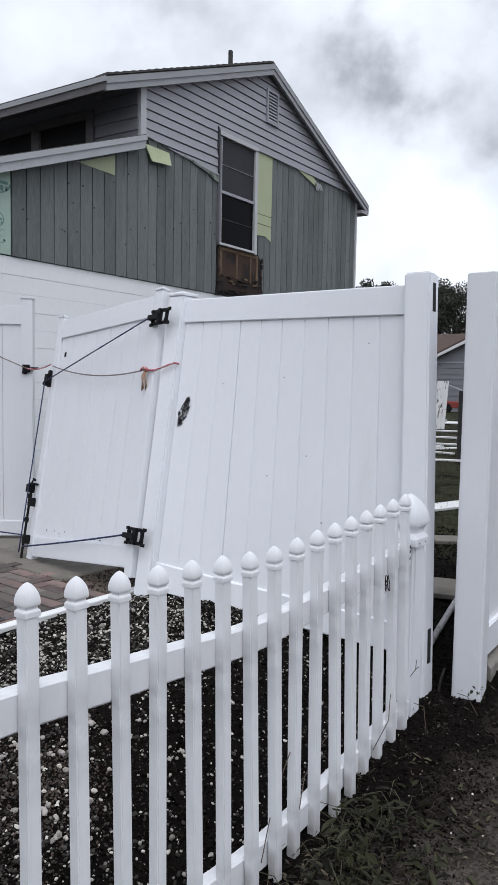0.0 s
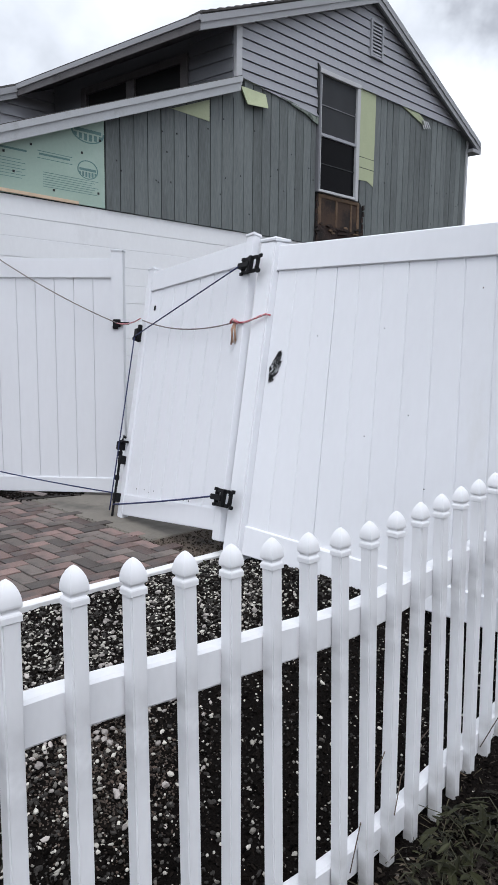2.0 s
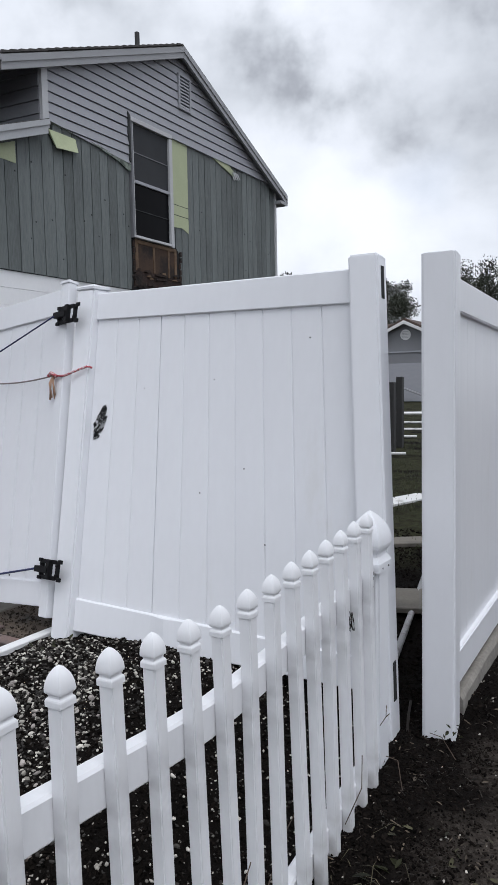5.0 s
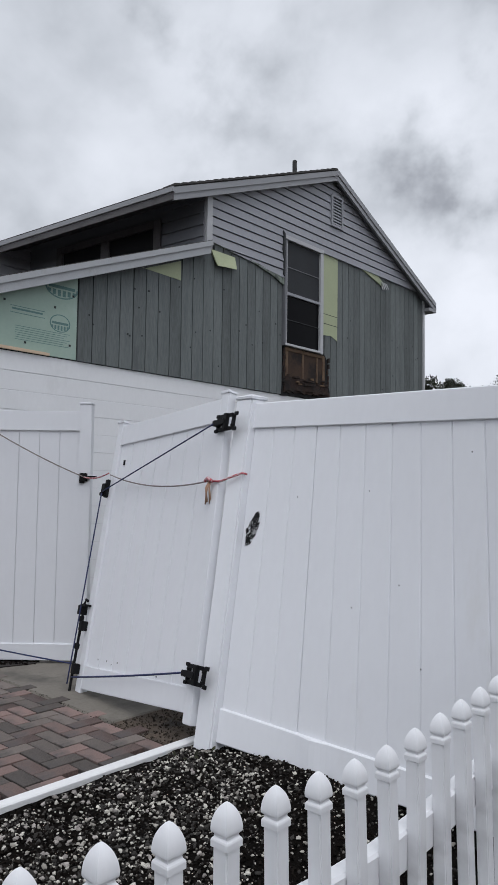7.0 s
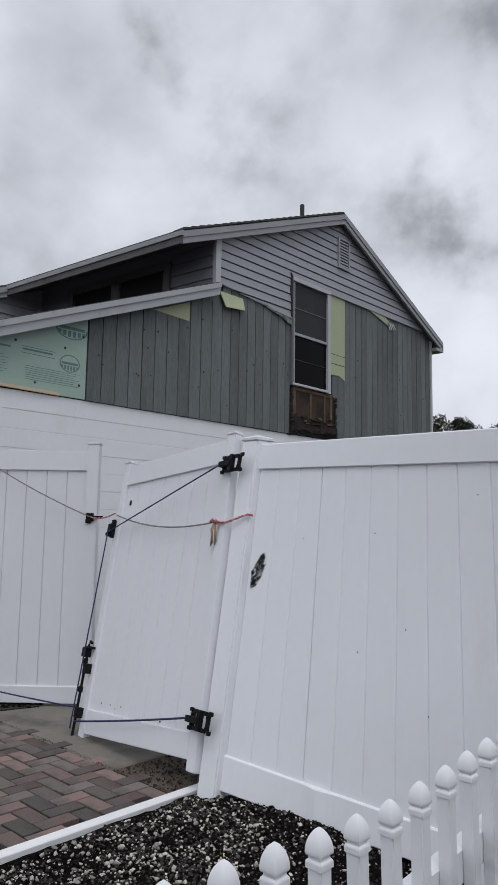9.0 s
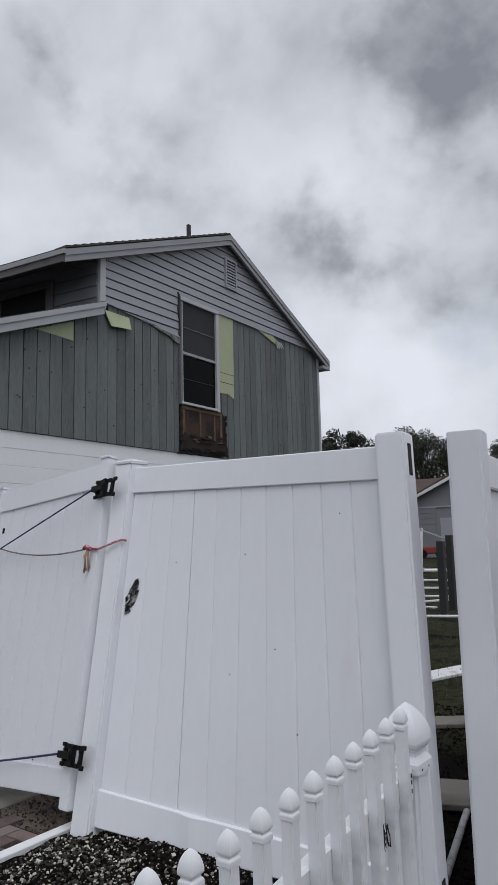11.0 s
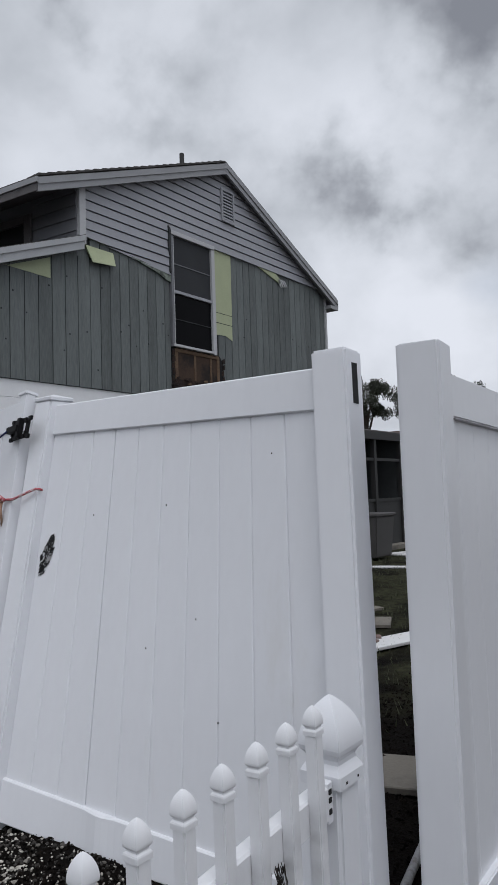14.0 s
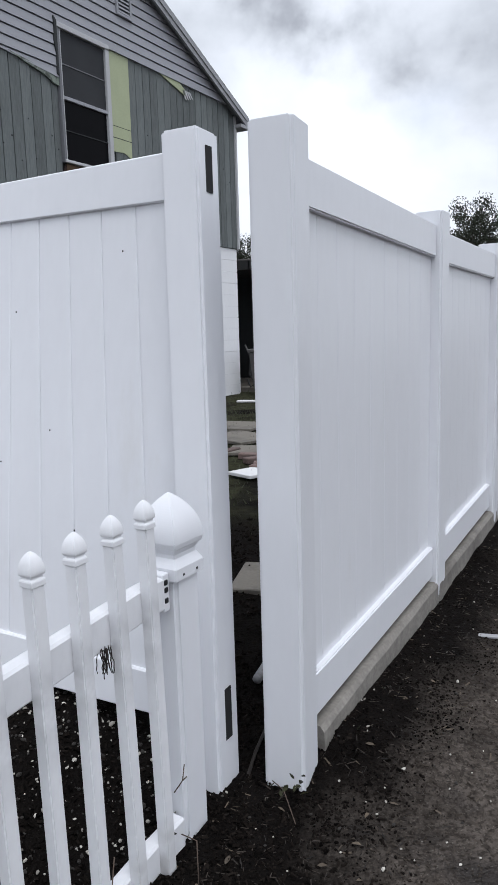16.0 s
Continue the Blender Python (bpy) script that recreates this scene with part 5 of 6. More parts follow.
PU = 0.0945
flat = [slab_mesh(2 * PU - 0.0085, PU - 0.0085, 0.05, 0.002, m) for m in (PAVER, PAVER_G)]
upright = [slab_mesh(PU - 0.0085, 2 * PU - 0.0085, 0.05, 0.002, m) for m in (PAVER, PAVER_G)]
rp = random.Random(21)
X0, Y0 = -1.70, 2.72
for i in range(-2, 33):
    for j in range(-2, 18):
        k = (i - j) % 4
        x, y = X0 - PU * i, Y0 + PU * j
        dz, rot = rp.uniform(-0.004, 0.003), rp.uniform(-0.8, 0.8)
        if k == 0:
            cx, cy, me = x - PU / 2, y, flat[rp.random() < 0.45]
        elif k == 3:
            cx, cy, me = x, y + PU / 2, upright[rp.random() < 0.45]
        else:
            continue
        if not (-4.68 < cx < -1.68 and 2.72 < cy < 4.30):
            continue
        if cx > -2.15 and cy > 4.29:
            continue
        ob = share("paver", me, pose(cx, cy, PZ + dz, rp.uniform(-0.5, 0.5), rp.uniform(-0.5, 0.5), rot))
        ob.parent = bed
patch = part("sandy_patch", box(-2.19, 4.30, PZ - 0.1, -1.585, 4.9, PZ - 0.012), BROWNSAND)
tagged(patch, "bare brown sand patch beside the slab", "ground", kind="structure")


# ---- pebbles of the bed ----
def pebble_shapes():
    out = []
    rr = random.Random(77)
    for k in range(10):
        bm = bmesh.new()
        bmesh.ops.create_icosphere(bm, subdivisions=1, radius=1)
        sx, sy, sz = rr.uniform(0.8, 1.25), rr.uniform(0.65, 1.0), rr.uniform(0.5, 0.8)
        vs = [Vector((v.co.x * sx, v.co.y * sy, v.co.z * sz)) * rr.uniform(0.72, 1.22) for v in bm.verts]
        fs = [[v.index for v in f.verts] for f in bm.faces]
        bm.free()
        out.append((vs, fs))
    return out


SHAPES = pebble_shapes()


TANX, TANY = -0.40, 2.84


def scatter_stones(name, count, area, size, seed, keep, label, material=PEBBLE):
    rr = random.Random(seed)
    verts, faces = [], []
    made = 0
    for tries in range(count * 6):
        if made >= count:
            break
        x, y = rr.uniform(area[0], area[1]), rr.uniform(area[2], area[3])
        if rr.random() > keep(x, y):
            continue
        r = rr.uniform(*size) * rr.uniform(0.7, 1.15)
        vs, fs = SHAPES[rr.randrange(len(SHAPES))]
        q = Euler((rr.uniform(-0.5, 0.5), rr.uniform(-0.5, 0.5), rr.uniform(0, 6.3))).to_matrix()
        base = len(verts)
        c = Vector((x, y, lift(x, y) + r * rr.uniform(0.1, 0.55)))
        verts += [tuple(c + q @ (v * r)) for v in vs]
        faces += [[base + i for i in f] for f in fs]
        made += 1
    return bulk(name, verts, faces, material, label, "gravel")


def bed_density(x, y):
    d = 0.16 + 0.84 * smooth01((-0.45 - x + 0.25 * noise.noise((x * 2, y * 2, 5))) / 0.55)
    d *= 0.45 + 0.55 * smooth01((noise.noise((x * 3.5, y * 3.5, 9)) + 0.35) / 0.5)
    if y < 3.2:
        d = max(d, 0.25 + 0.65 * smooth01((3.2 - y) / 0.8))
    return d * smooth01((0.22 - x) / 0.2)


scatter_stones("gravel", 12500, (-1.57, 0.2, 1.5, 4.62), (0.0042, 0.0112), 31, bed_density, "pale and dark pebbles strewn over black mulch")
scatter_stones("fine_gravel", 17000, (-1.57, 0.2, 1.5, 4.62), (0.0022, 0.0065), 32, lambda x, y: max(0.4, bed_density(x, y)) * smooth01((0.22 - x) / 0.1), "fine pebbles and crushed shell over mulch")
scatter_stones("loose_pebbles", 1000, (0.15, 1.5, 2.2, 7.0), (0.0015, 0.0068), 33, lambda x, y: 0.5 + 0.5 * noise.noise((x * 2, y * 2, 1)), "few pale pebbles on bare soil")

scatter_stones("pale_rocks", 650, (-1.55, 0.0, 1.7, 4.1), (0.008, 0.016), 35, lambda x, y: 0.9 * math.exp(-((x + 0.75) / 0.4) ** 2 - ((y - 2.6) / 0.6) ** 2) + 0.12 * smooth01((-0.6 - x) / 0.3), "larger pale pinkish stones among the gravel", ROCK)
TAN = mat("tan_gravel", (0.055, 0.040, 0.031), 0.9, spread=0.6, scale=20, fine=150, bump=0.3, rnd=1.3, island=True)
scatter_stones("tan_gravel", 3600, (TANX - 0.3, TANX + 0.28, TANY - 0.45, TANY + 0.55), (0.0018, 0.0055), 34, lambda x, y: math.exp(-((x - TANX) / 0.16) ** 2 - ((y - TANY) / 0.22) ** 2), "patch of fine tan gravel on the mulch", TAN)


# ---- bark chips and clods ----
def scatter_chips(name, count, area, seed, keep, material, length, label, cat, tilt=0.5, thick=0.25, level=None, slim=(0.18, 0.4)):
    rr = random.Random(seed)
    verts, faces = [], []
    for k in range(count):
        x, y = rr.uniform(area[0], area[1]), rr.uniform(area[2], area[3])
        if rr.random() > keep(x, y):
            continue
        l = rr.uniform(*length)
        w, h = l * rr.uniform(*slim), l * thick * rr.uniform(0.5, 1)
        q = Euler((rr.uniform(-tilt, tilt), rr.uniform(-tilt, tilt), rr.uniform(0, 6.3))).to_matrix()
        c = Vector((x, y, (lift(x, y) if level is None else level) + h * 0.5))
        base = len(verts)
        for sx, sy, sz in ((-1, -0.6, -1), (1, -0.4, -1), (0.9, 0.6, -1), (-0.8, 0.7, -1), (-0.9, -0.5, 1), (0.8, -0.5, 1), (0.7, 0.5, 1), (-1, 0.4, 1)):
            verts.append(tuple(c + q @ Vector((sx * l / 2, sy * w, sz * h / 2))))
        faces += [[base + i for i in f] for f in ((3, 2, 1, 0), (4, 5, 6, 7), (0, 1, 5, 4), (1, 2, 6, 5), (2, 3, 7, 6), (3, 0, 4, 7))]
    return bulk(name, verts, faces, material, label, cat)


MULCH = mat("bark_mulch", (0.0080, 0.0064, 0.0054), 0.95, spread=0.6, scale=12, fine=120, bump=0.4, spec=0.06, rnd=1.4, island=True)
CLOD = mat("soil_clod", (0.048, 0.040, 0.033), 0.95, spread=0.6, scale=10, fine=120, bump=0.5, spec=0.08, rnd=0.6, island=True)


def bare(x, y):
    """One on the open drive, nought in the black soil along the fence."""
    return smooth01((x - 0.30 - 0.22 * smooth01((y - 3.5) / 0.5)) / 0.25)


scatter_chips("bark_mulch", 24000, (-1.57, 0.75, 1.5, 5.0), 41, lambda x, y: smooth01((0.72 - x) / 0.42), MULCH, (0.006, 0.026), "black bark mulch of the bed", "mulch", 0.9, 0.35)
scatter_chips("soil_crumbs", 15000, (0.25, 1.9, 1.7, 7.4), 42, lambda x, y: bare(x, y) * (0.25 + 0.6 * smooth01((0.2 + noise.noise((x * 2.2, y * 2.2, 4))) / 0.5)), CLOD, (0.004, 0.022), "loose dark soil crumbs and fibres", "soil", 0.5, 0.25, None, (0.06, 0.22))
scatter_stones("soil_clods", 14000, (0.22, 1.8, 1.7, 7.4), (0.0012, 0.0045), 48, lambda x, y: bare(x, y) * (0.12 + 0.8 * smooth01((0.15 + noise.noise((x * 2.6, y * 2.6, 8))) / 0.4)), "small crumbly clods of soil", CLOD)
scatter_stones("dark_clods", 14000, (0.2, 0.95, 3.4, 6.8), (0.0014, 0.0058), 49, lambda x, y: smooth01((0.85 - x + 0.25 * noise.noise((x * 3, y * 3, 6))) / 0.4), "black moist clods along the fence", MULCH)
scatter_chips("soil_fibres", 7000, (0.18, 1.25, 2.6, 7.2), 50, lambda x, y: smooth01((1.2 - x + 0.3 * noise.noise((x * 3, y * 3, 2))) / 0.6) * (0.3 + 0.7 * smooth01((noise.noise((x * 4, y * 4, 1)) + 0.3) / 0.5)), FIBRE, (0.008, 0.040), "dark root fibres and bark shreds on the soil", "litter", 0.45, 0.06, None, (0.025, 0.09))
scatter_chips("yard_mulch", 5000, (-1.2, 0.3, 4.6, 8.0), 43, lambda x, y: 1.0, MULCH, (0.008, 0.03), "dark mulch behind the fence", "mulch", 0.8, 0.4)
scatter_chips("straw_litter", 2200, (0.2, 1.7, 2.0, 8.0), 44, lambda x, y: 0.35 + 0.5 * noise.noise((x * 2, y * 2, 7)), DRYLEAF, (0.010, 0.05), "dry straw and bark litter", "litter", 0.35, 0.05, None, (0.03, 0.12))

scatter_chips("sand_crumbs", 900, (-2.17, -1.60, 4.29, 4.85), 45, lambda x, y: 0.8, CLOD, (0.004, 0.016), "brown crumbs on the bare sand", "soil", 0.8, 0.6, PZ - 0.011)
scatter_chips("joint_debris", 3200, (-4.6, -2.1, 4.16, 4.44), 46, lambda x, y: math.exp(-((y - 4.285 - 0.03 * noise.noise((x * 3, 1, 0))) / 0.02) ** 2) * (0.3 + 0.7 * (noise.noise((x * 7, y * 3, 3)) > -0.05)), MULCH, (0.003, 0.012), "dark debris along the slab edge", "debris", 0.4, 0.15, PZ - 0.002)
pit = part("bare_soil", hexa([(-4.72, 4.20, PZ - 0.05), (-3.76, 4.22, PZ - 0.05), (-3.62, 4.68, PZ - 0.05), (-4.72, 4.72, PZ - 0.05), (-4.72, 4.20, PZ + 0.004), (-3.76, 4.22, PZ + 0.004), (-3.62, 4.68, PZ + 0.004), (-4.72, 4.72, PZ + 0.004)]), SAND)
tagged(pit, "dark bare soil beside the broken slab", "ground", kind="structure")
scatter_chips("pit_crumbs", 2200, (-4.7, -3.6, 4.17, 4.72), 47, lambda x, y: 1.0 if x < -3.80 + 0.28 * (y - 4.2) + 0.1 * noise.noise((x * 5, y * 5, 0)) else 0.06, MULCH, (0.006, 0.028), "dark crumbs beside the broken slab", "soil", 0.8, 0.5, PZ + 0.002)
cord("rope", [Vector((-4.24, 4.35, PZ + 0.012)), Vector((-4.12, 4.33, PZ + 0.012)), Vector((-3.98, 4.36, PZ + 0.011)), Vector((-3.86, 4.41, PZ + 0.02)), Vector((-3.77, 4.45, PZ + 0.012)), Vector((-3.73, 4.40, PZ + 0.015)), Vector((-3.80, 4.37, PZ + 0.024))], 0.009, ROPE, "grey rope end lying on bare soil", "rope")


# ---- leaves ----
def scatter_leaves(name, spots, material, label, cat, seed, size, wide=1.25):
    rr = random.Random(seed)
    verts, faces = [], []
    outline = [(0, 0), (0.22, 0.16), (0.5, 0.21), (0.8, 0.12), (1, 0), (0.8, -0.12), (0.5, -0.21), (0.22, -0.16)]
    for x, y, z, tilt in spots:
        l = rr.uniform(*size)
        q = Euler((rr.uniform(-tilt, tilt), rr.uniform(-tilt, tilt), rr.uniform(0, 6.3))).to_matrix()
        fold, curl = rr.uniform(0.15, 0.6), rr.uniform(-0.25, 0.25)
        rr_w = rr.uniform(0.6, 1.1)
        base = len(verts)
        for u, v in outline:
            verts.append(tuple(Vector((x, y, z)) + q @ Vector((u * l, v * l * wide * rr_w, abs(v) * l * fold + curl * l * u * u))))
        for s in (0, 0.5, 1.0):
            verts.append(tuple(Vector((x, y, z)) + q @ Vector((s * l, 0, curl * l * s * s))))
        b = base
        faces += [[b + 8, b + 1, b + 2, b + 9], [b + 9, b + 2, b + 3, b + 4], [b + 9, b + 4, b + 5, b + 6], [b + 8, b + 9, b + 6, b + 7]]
    return bulk(name, verts, faces, material, label, cat)


rl = random.Random(51)
spots = []
for k in range(1500):
    t = rl.random() ** 0.75
    y = 3.74 - 1.75 * t + rl.gauss(0, 0.10)
    x = 0.35 + 0.10 * t + abs(rl.gauss(0, 0.13 + 0.36 * t))
    if x > 1.4:
        continue
    heap = max(0.0, 1 - ((x - 0.38) / 0.24) ** 2) * max(0.0, 1 - ((y - 3.34) / 0.36) ** 2)
    spots.append((x, y, lift(x, y) + abs(rl.gauss(0.012, 0.02)) + 0.17 * heap * rl.random(), 0.6))
scatter_leaves("vine_leaves", spots, VINE, "dull green vine leaves heaped along the pickets", "vine", 52, (0.022, 0.066), 0.80)
spots = []
for k in range(5200):
    t = rl.random() ** 0.8
    y, x = 3.95 - 2.3 * t + rl.gauss(0, 0.12), 0.3 + abs(rl.gauss(0, 0.22 + 0.3 * t))
    if x < 1.6 and noise.noise((x * 3, y * 3, 2)) > -0.15:
        spots.append((x, y, lift(x, y) + rl.uniform(0.003, 0.014), 0.6))
scatter_leaves("leaf_bits", spots[::2], LITTER, "small olive leaf bits and weeds on the soil", "leaf litter", 58, (0.010, 0.040), 0.9)
scatter_leaves("leaf_crumbs", spots[1::2], DRYLEAF, "small brown leaf crumbs on the soil", "leaf litter", 59, (0.006, 0.026), 0.9)
spots = []
for k in range(150):
    x, y = rl.uniform(0.25, 1.7), rl.uniform(2.0, 7.5)
    spots.append((x, y, lift(x, y) + 0.006, 0.35))
scatter_leaves("dry_leaves", spots, DRYLEAF, "scattered dry brown leaves on the soil", "leaf litter", 53, (0.012, 0.034))
spots = [(x, y, lift(x, y) + 0.02, 0.8) for x, y in ((rl.gauss(-1.42, 0.05), rl.gauss(4.22, 0.05)) for _ in range(14))]
spots += [(0.40 + rl.gauss(0, 0.02), 4.53 + rl.gauss(0, 0.03), 0.06 + rl.random() * 0.04, 0.8) for _ in range(12)]
spots += [(0.22 + rl.gauss(0, 0.03), 4.25 + rl.gauss(0, 0.03), 0.05 + rl.random() * 0.05, 0.8) for _ in range(10)]
spots += [(rl.uniform(0.36, 0.44), rl.uniform(4.85, 5.0), 0.03 + rl.random() * 0.03, 0.8) for _ in range(14)]
scatter_leaves("weed_leaves", spots, VINE, "small weed tufts at the post feet", "weed", 54, (0.015, 0.035))

rv = random.Random(57)
sv, sf = [], []
for k in range(520):
    t = rv.random() ** 0.7
    y, x = 3.75 - 1.9 * t + rv.gauss(0, 0.12), 0.27 + abs(rv.gauss(0, 0.12 + 0.4 * t))
    if x > 1.5:
        continue
    a, l, h = rv.uniform(0, 6.3), rv.uniform(0.03, 0.13), rv.uniform(0.0, 0.05)
    z = lift(x, y) + rv.uniform(0.0, 0.03)
    w = rv.uniform(0.0008, 0.0016)
    b0 = len(sv)
    ca, sa = math.cos(a), math.sin(a)
    sv += [(x + sa * w, y - ca * w, z), (x - sa * w, y + ca * w, z), (x + ca * l * 0.5 - sa * w, y + sa * l * 0.5 + ca * w, z + h), (x + ca * l * 0.5 + sa * w, y + sa * l * 0.5 - ca * w, z + h), (x + ca * l, y + sa * l, z + h * 0.6)]
    sf += [[b0, b0 + 1, b0 + 2, b0 + 3], [b0 + 3, b0 + 2, b0 + 4]]
STRAW = mat("dead_vine_stem", (0.062, 0.054, 0.032), 0.85, spread=0.5, bump=0, rnd=1.2, island=True)
bulk("dead_vine_stems", sv, sf, STRAW, "tangled dry vine stems and grass on the soil", "vine")

# stems and twigs
VSTEM = mat("green_vine_stem", (0.055, 0.056, 0.03), 0.7, spread=0.4, fine=200, bump=0.2)
for k in range(60):
    t = rl.random()
    y, x = 3.75 - 1.4 * t, 0.30 + 0.10 * t + abs(rl.gauss(0, 0.14))
    a, l = rl.uniform(0, 6.3), rl.uniform(0.06, 0.2)
    p0 = Vector((x, y, lift(x, y) + rl.uniform(0.0, 0.03)))
    p1 = p0 + Vector((math.cos(a) * l * 0.5, math.sin(a) * l * 0.5, rl.uniform(0.02, 0.10)))
    p2 = p0 + Vector((math.cos(a + 0.3) * l, math.sin(a + 0.3) * l, rl.uniform(0.0, 0.08)))
    cord("twig", [p0, p0.lerp(p1, 0.5) + Vector((0, 0, 0.01)), p1, p1.lerp(p2, 0.5), p2], rl.uniform(0.0010, 0.0018), VSTEM, "thin bare vine stem on the soil", "twig")
for p in (((0.30, 3.30, 0.10), (0.24, 3.42, 0.13), (0.19, 3.60, 0.15), (0.17, 3.74, 0.165)), ((0.29, 3.12, 0.02), (0.26, 3.2, 0.10), (0.25, 3.28, 0.21), (0.262, 3.30, 0.27)),
          ((0.245, 4.20, 0.22), (0.262, 4.215, 0.25), (0.258, 4.23, 0.285)), ((0.262, 4.215, 0.25), (0.275, 4.215, 0.265)), ((0.43, 4.50, 0.0), (0.36, 4.56, 0.045), (0.30, 4.60, 0.03)),
          ((0.27, 4.19, 0.12), (0.31, 4.2, 0.11), (0.34, 4.16, 0.03)), ((0.26, 3.86, 0.05), (0.30, 3.9, 0.16), (0.29, 3.93, 0.25))):
    cord("twig", [Vector(v) for v in p], 0.0016, TWIG, "dead twig caught at the picket fence", "twig")
tuft = thing("root_tuft", "dark tangle of roots hanging on a picket", "roots", at=(0.205, 4.04, 0.66))
ROOT = mat("dark_root", (0.018, 0.014, 0.012), 0.9, spread=0.4, bump=0)
for k in range(18):
    x, y = 0.205 + rl.uniform(-0.012, 0.012), 4.032 + rl.uniform(-0.02, 0.016)
    pts = [Vector((x, y, 0.672))]
    for s in range(5):
        pts.append(pts[-1] + Vector((rl.uniform(-0.003, 0.004), rl.uniform(-0.004, 0.004), -rl.uniform(0.008, 0.015))))
    adopt(tuft, tube(pts, 0.0012, "root", ROOT, None, 5))


# ---- yard behind the fence ----
def plank(x, y, rz, l, w, h, name="scrap_board", label="white painted board lying on the ground", material=None, tilt=0.0, z=None, cat="board"):
    zz = lift(x, y) if z is None else z
    bm = box(-l / 2, -w / 2, 0, l / 2, w / 2, h, min(h, w) * 0.15)
    ob = part(name, bm, material or BOARD_W)
    ob.matrix_world = pose(x, y, zz + 0.004, tilt, 0, rz)
    return tagged(ob, label, cat)


plank(-1.62, 8.85, 72, 1.9, 0.30, 0.03)
plank(-3.9, 13.1, 20, 2.2, 0.14, 0.03)
plank(-4.6, 14.9, -15, 1.8, 0.14, 0.03)
plank(-4.4, 15.8, 65, 1.7, 0.14, 0.03)
plank(-4.9, 15.6, 75, 1.7, 0.14, 0.03)
plank(-5.2, 17.0, 10, 2.6, 0.16, 0.04)
plank(-5.1, 19.6, 10, 2.4, 0.16, 0.05)
plank(-8.4, 29.6, 15, 3.4, 1.4, 0.06, "fallen_fence", "white fence section lying on the lawn", cat="fence")
plank(-6.3, 22.8, 5, 2.6, 0.18, 0.05)
for x, y, rz, l, w in ((-0.40, 6.02, 20, 0.55, 0.42), (-0.80, 7.45, 35, 0.45, 0.25), (-3.0, 9.7, -20, 0.8, 0.6), (-3.6, 10.4, 8, 0.9, 0.7), (-2.4, 9.1, 25, 0.6, 0.45)):
    plank(x, y, rz, l, w, 0.035, "paving_slab", "weathered stepping slab in the yard", CONCRETE, cat="paving slab")
for x, y, rz in ((-2.3, 8.75, 10), (-2.15, 8.6, 60), (-1.95, 8.45, 30), (-2.6, 8.9, 85), (-1.9, 8.3, 5)):
    plank(x, y, rz, 0.2, 0.1, 0.06, "loose_brick", "loose reddish brick on the lawn", PAVER, cat="brick")
cord("conduit", [Vector((-0.05, 5.10, lift(-0.05, 5.1) + 0.03)), Vector((-0.2, 5.85, 0.075)), Vector((-0.36, 6.6, 0.10))], 0.019, PIPE, "grey conduit pipe lying on the soil", "pipe")
cord("stick", [Vector((0.14, 4.84, 0.03)), Vector((0.17, 4.72, 0.02)), Vector((0.20, 4.62, 0.0))], 0.006, ROOT, "short dark stick on the soil", "twig")
plank(0.675, 5.86, 17, 0.2, 0.03, 0.008, "scrap_strip", "thin pale strip lying on the drive", PIPE, cat="strip")
for x, y, h in ((-3.16, 13.6, 1.25), (-3.40, 14.7, 1.35)):
    ob = part("iron_post", box(-0.06, -0.06, 0, 0.06, 0.06, h, 0.01), POST_D)
    ob.location = (x, y, lift(x, y) - 0.02)
    tagged(ob, "short dark post standing in the lawn", "post", group="dark posts")

# leaning worn board panel
worn = thing("leaning_boards", "peeling white board fence section leaning in the yard", "fence", at=(-8.9, 24.0, lift(-8.9, 24)))
for k in range(9):
    bm = box(k * 0.13 + 0.004, 0, 0.02, k * 0.13 + 0.126, 0.02, 1.62, 0.004)
    for v in bm.verts:
        v.co.x += 0.07 * v.co.z - 0.012 * k * v.co.z
        v.co.y += 0.22 * v.co.z
    part("board", bm, PICKET_WORN, worn)
bm = box(0, 0.10, 0.25, 1.2, 0.14, 0.34)
part("rail", bm, PICKET_WORN, worn)

# screened porch behind the house
porch = thing("screen_porch", "dark screened porch with flat roof beside the house", "porch", at=(-7.3, 14.4, 0.3))


def pp(name, bm, m, label=""):
    bmesh.ops.translate(bm, verts=bm.verts, vec=(-0.27, 0, 0))
    o = part(name, bm, m, None, label)
    adopt(porch, o)


pp("roof", box(-9.6, 14.45, 2.62, -5.40, 17.2, 2.74, 0.02), SHINGLE)
pp("fascia", box(-9.6, 14.42, 2.54, -5.38, 14.5, 2.70), POST_D)
pp("fascia", box(-5.42, 14.42, 2.54, -5.36, 17.2, 2.70), POST_D)
for y in (14.75, 15.9, 17.1):
    pp("post", box(-5.52, y - 0.05, 0.2, -5.42, y + 0.05, 2.63), POST_D)
for z in (1.25, 2.1):
    pp("rail", box(-5.50, 14.75, z, -5.44, 17.1, z + 0.06), POST_D)
pp("back_wall", box(-9.6, 17.05, 0.2, -5.5, 17.15, 2.63), GROOVE)
pp("screen", box(-5.475, 14.8, 0.2, -5.465, 17.1, 1.25), POST_D)
pp("slab", box(-9.6, 14.45, 0.15, -5.2, 17.3, 0.335), CONCRETE)
pp("side_wall", box(-9.6, 14.5, 0.3, -9.4, 17.1, 2.63), VOID)
bin_ = thing("storage_bin", "pale grey storage bin by the porch", "bin", at=(-5.02, 14.2, 0.30))
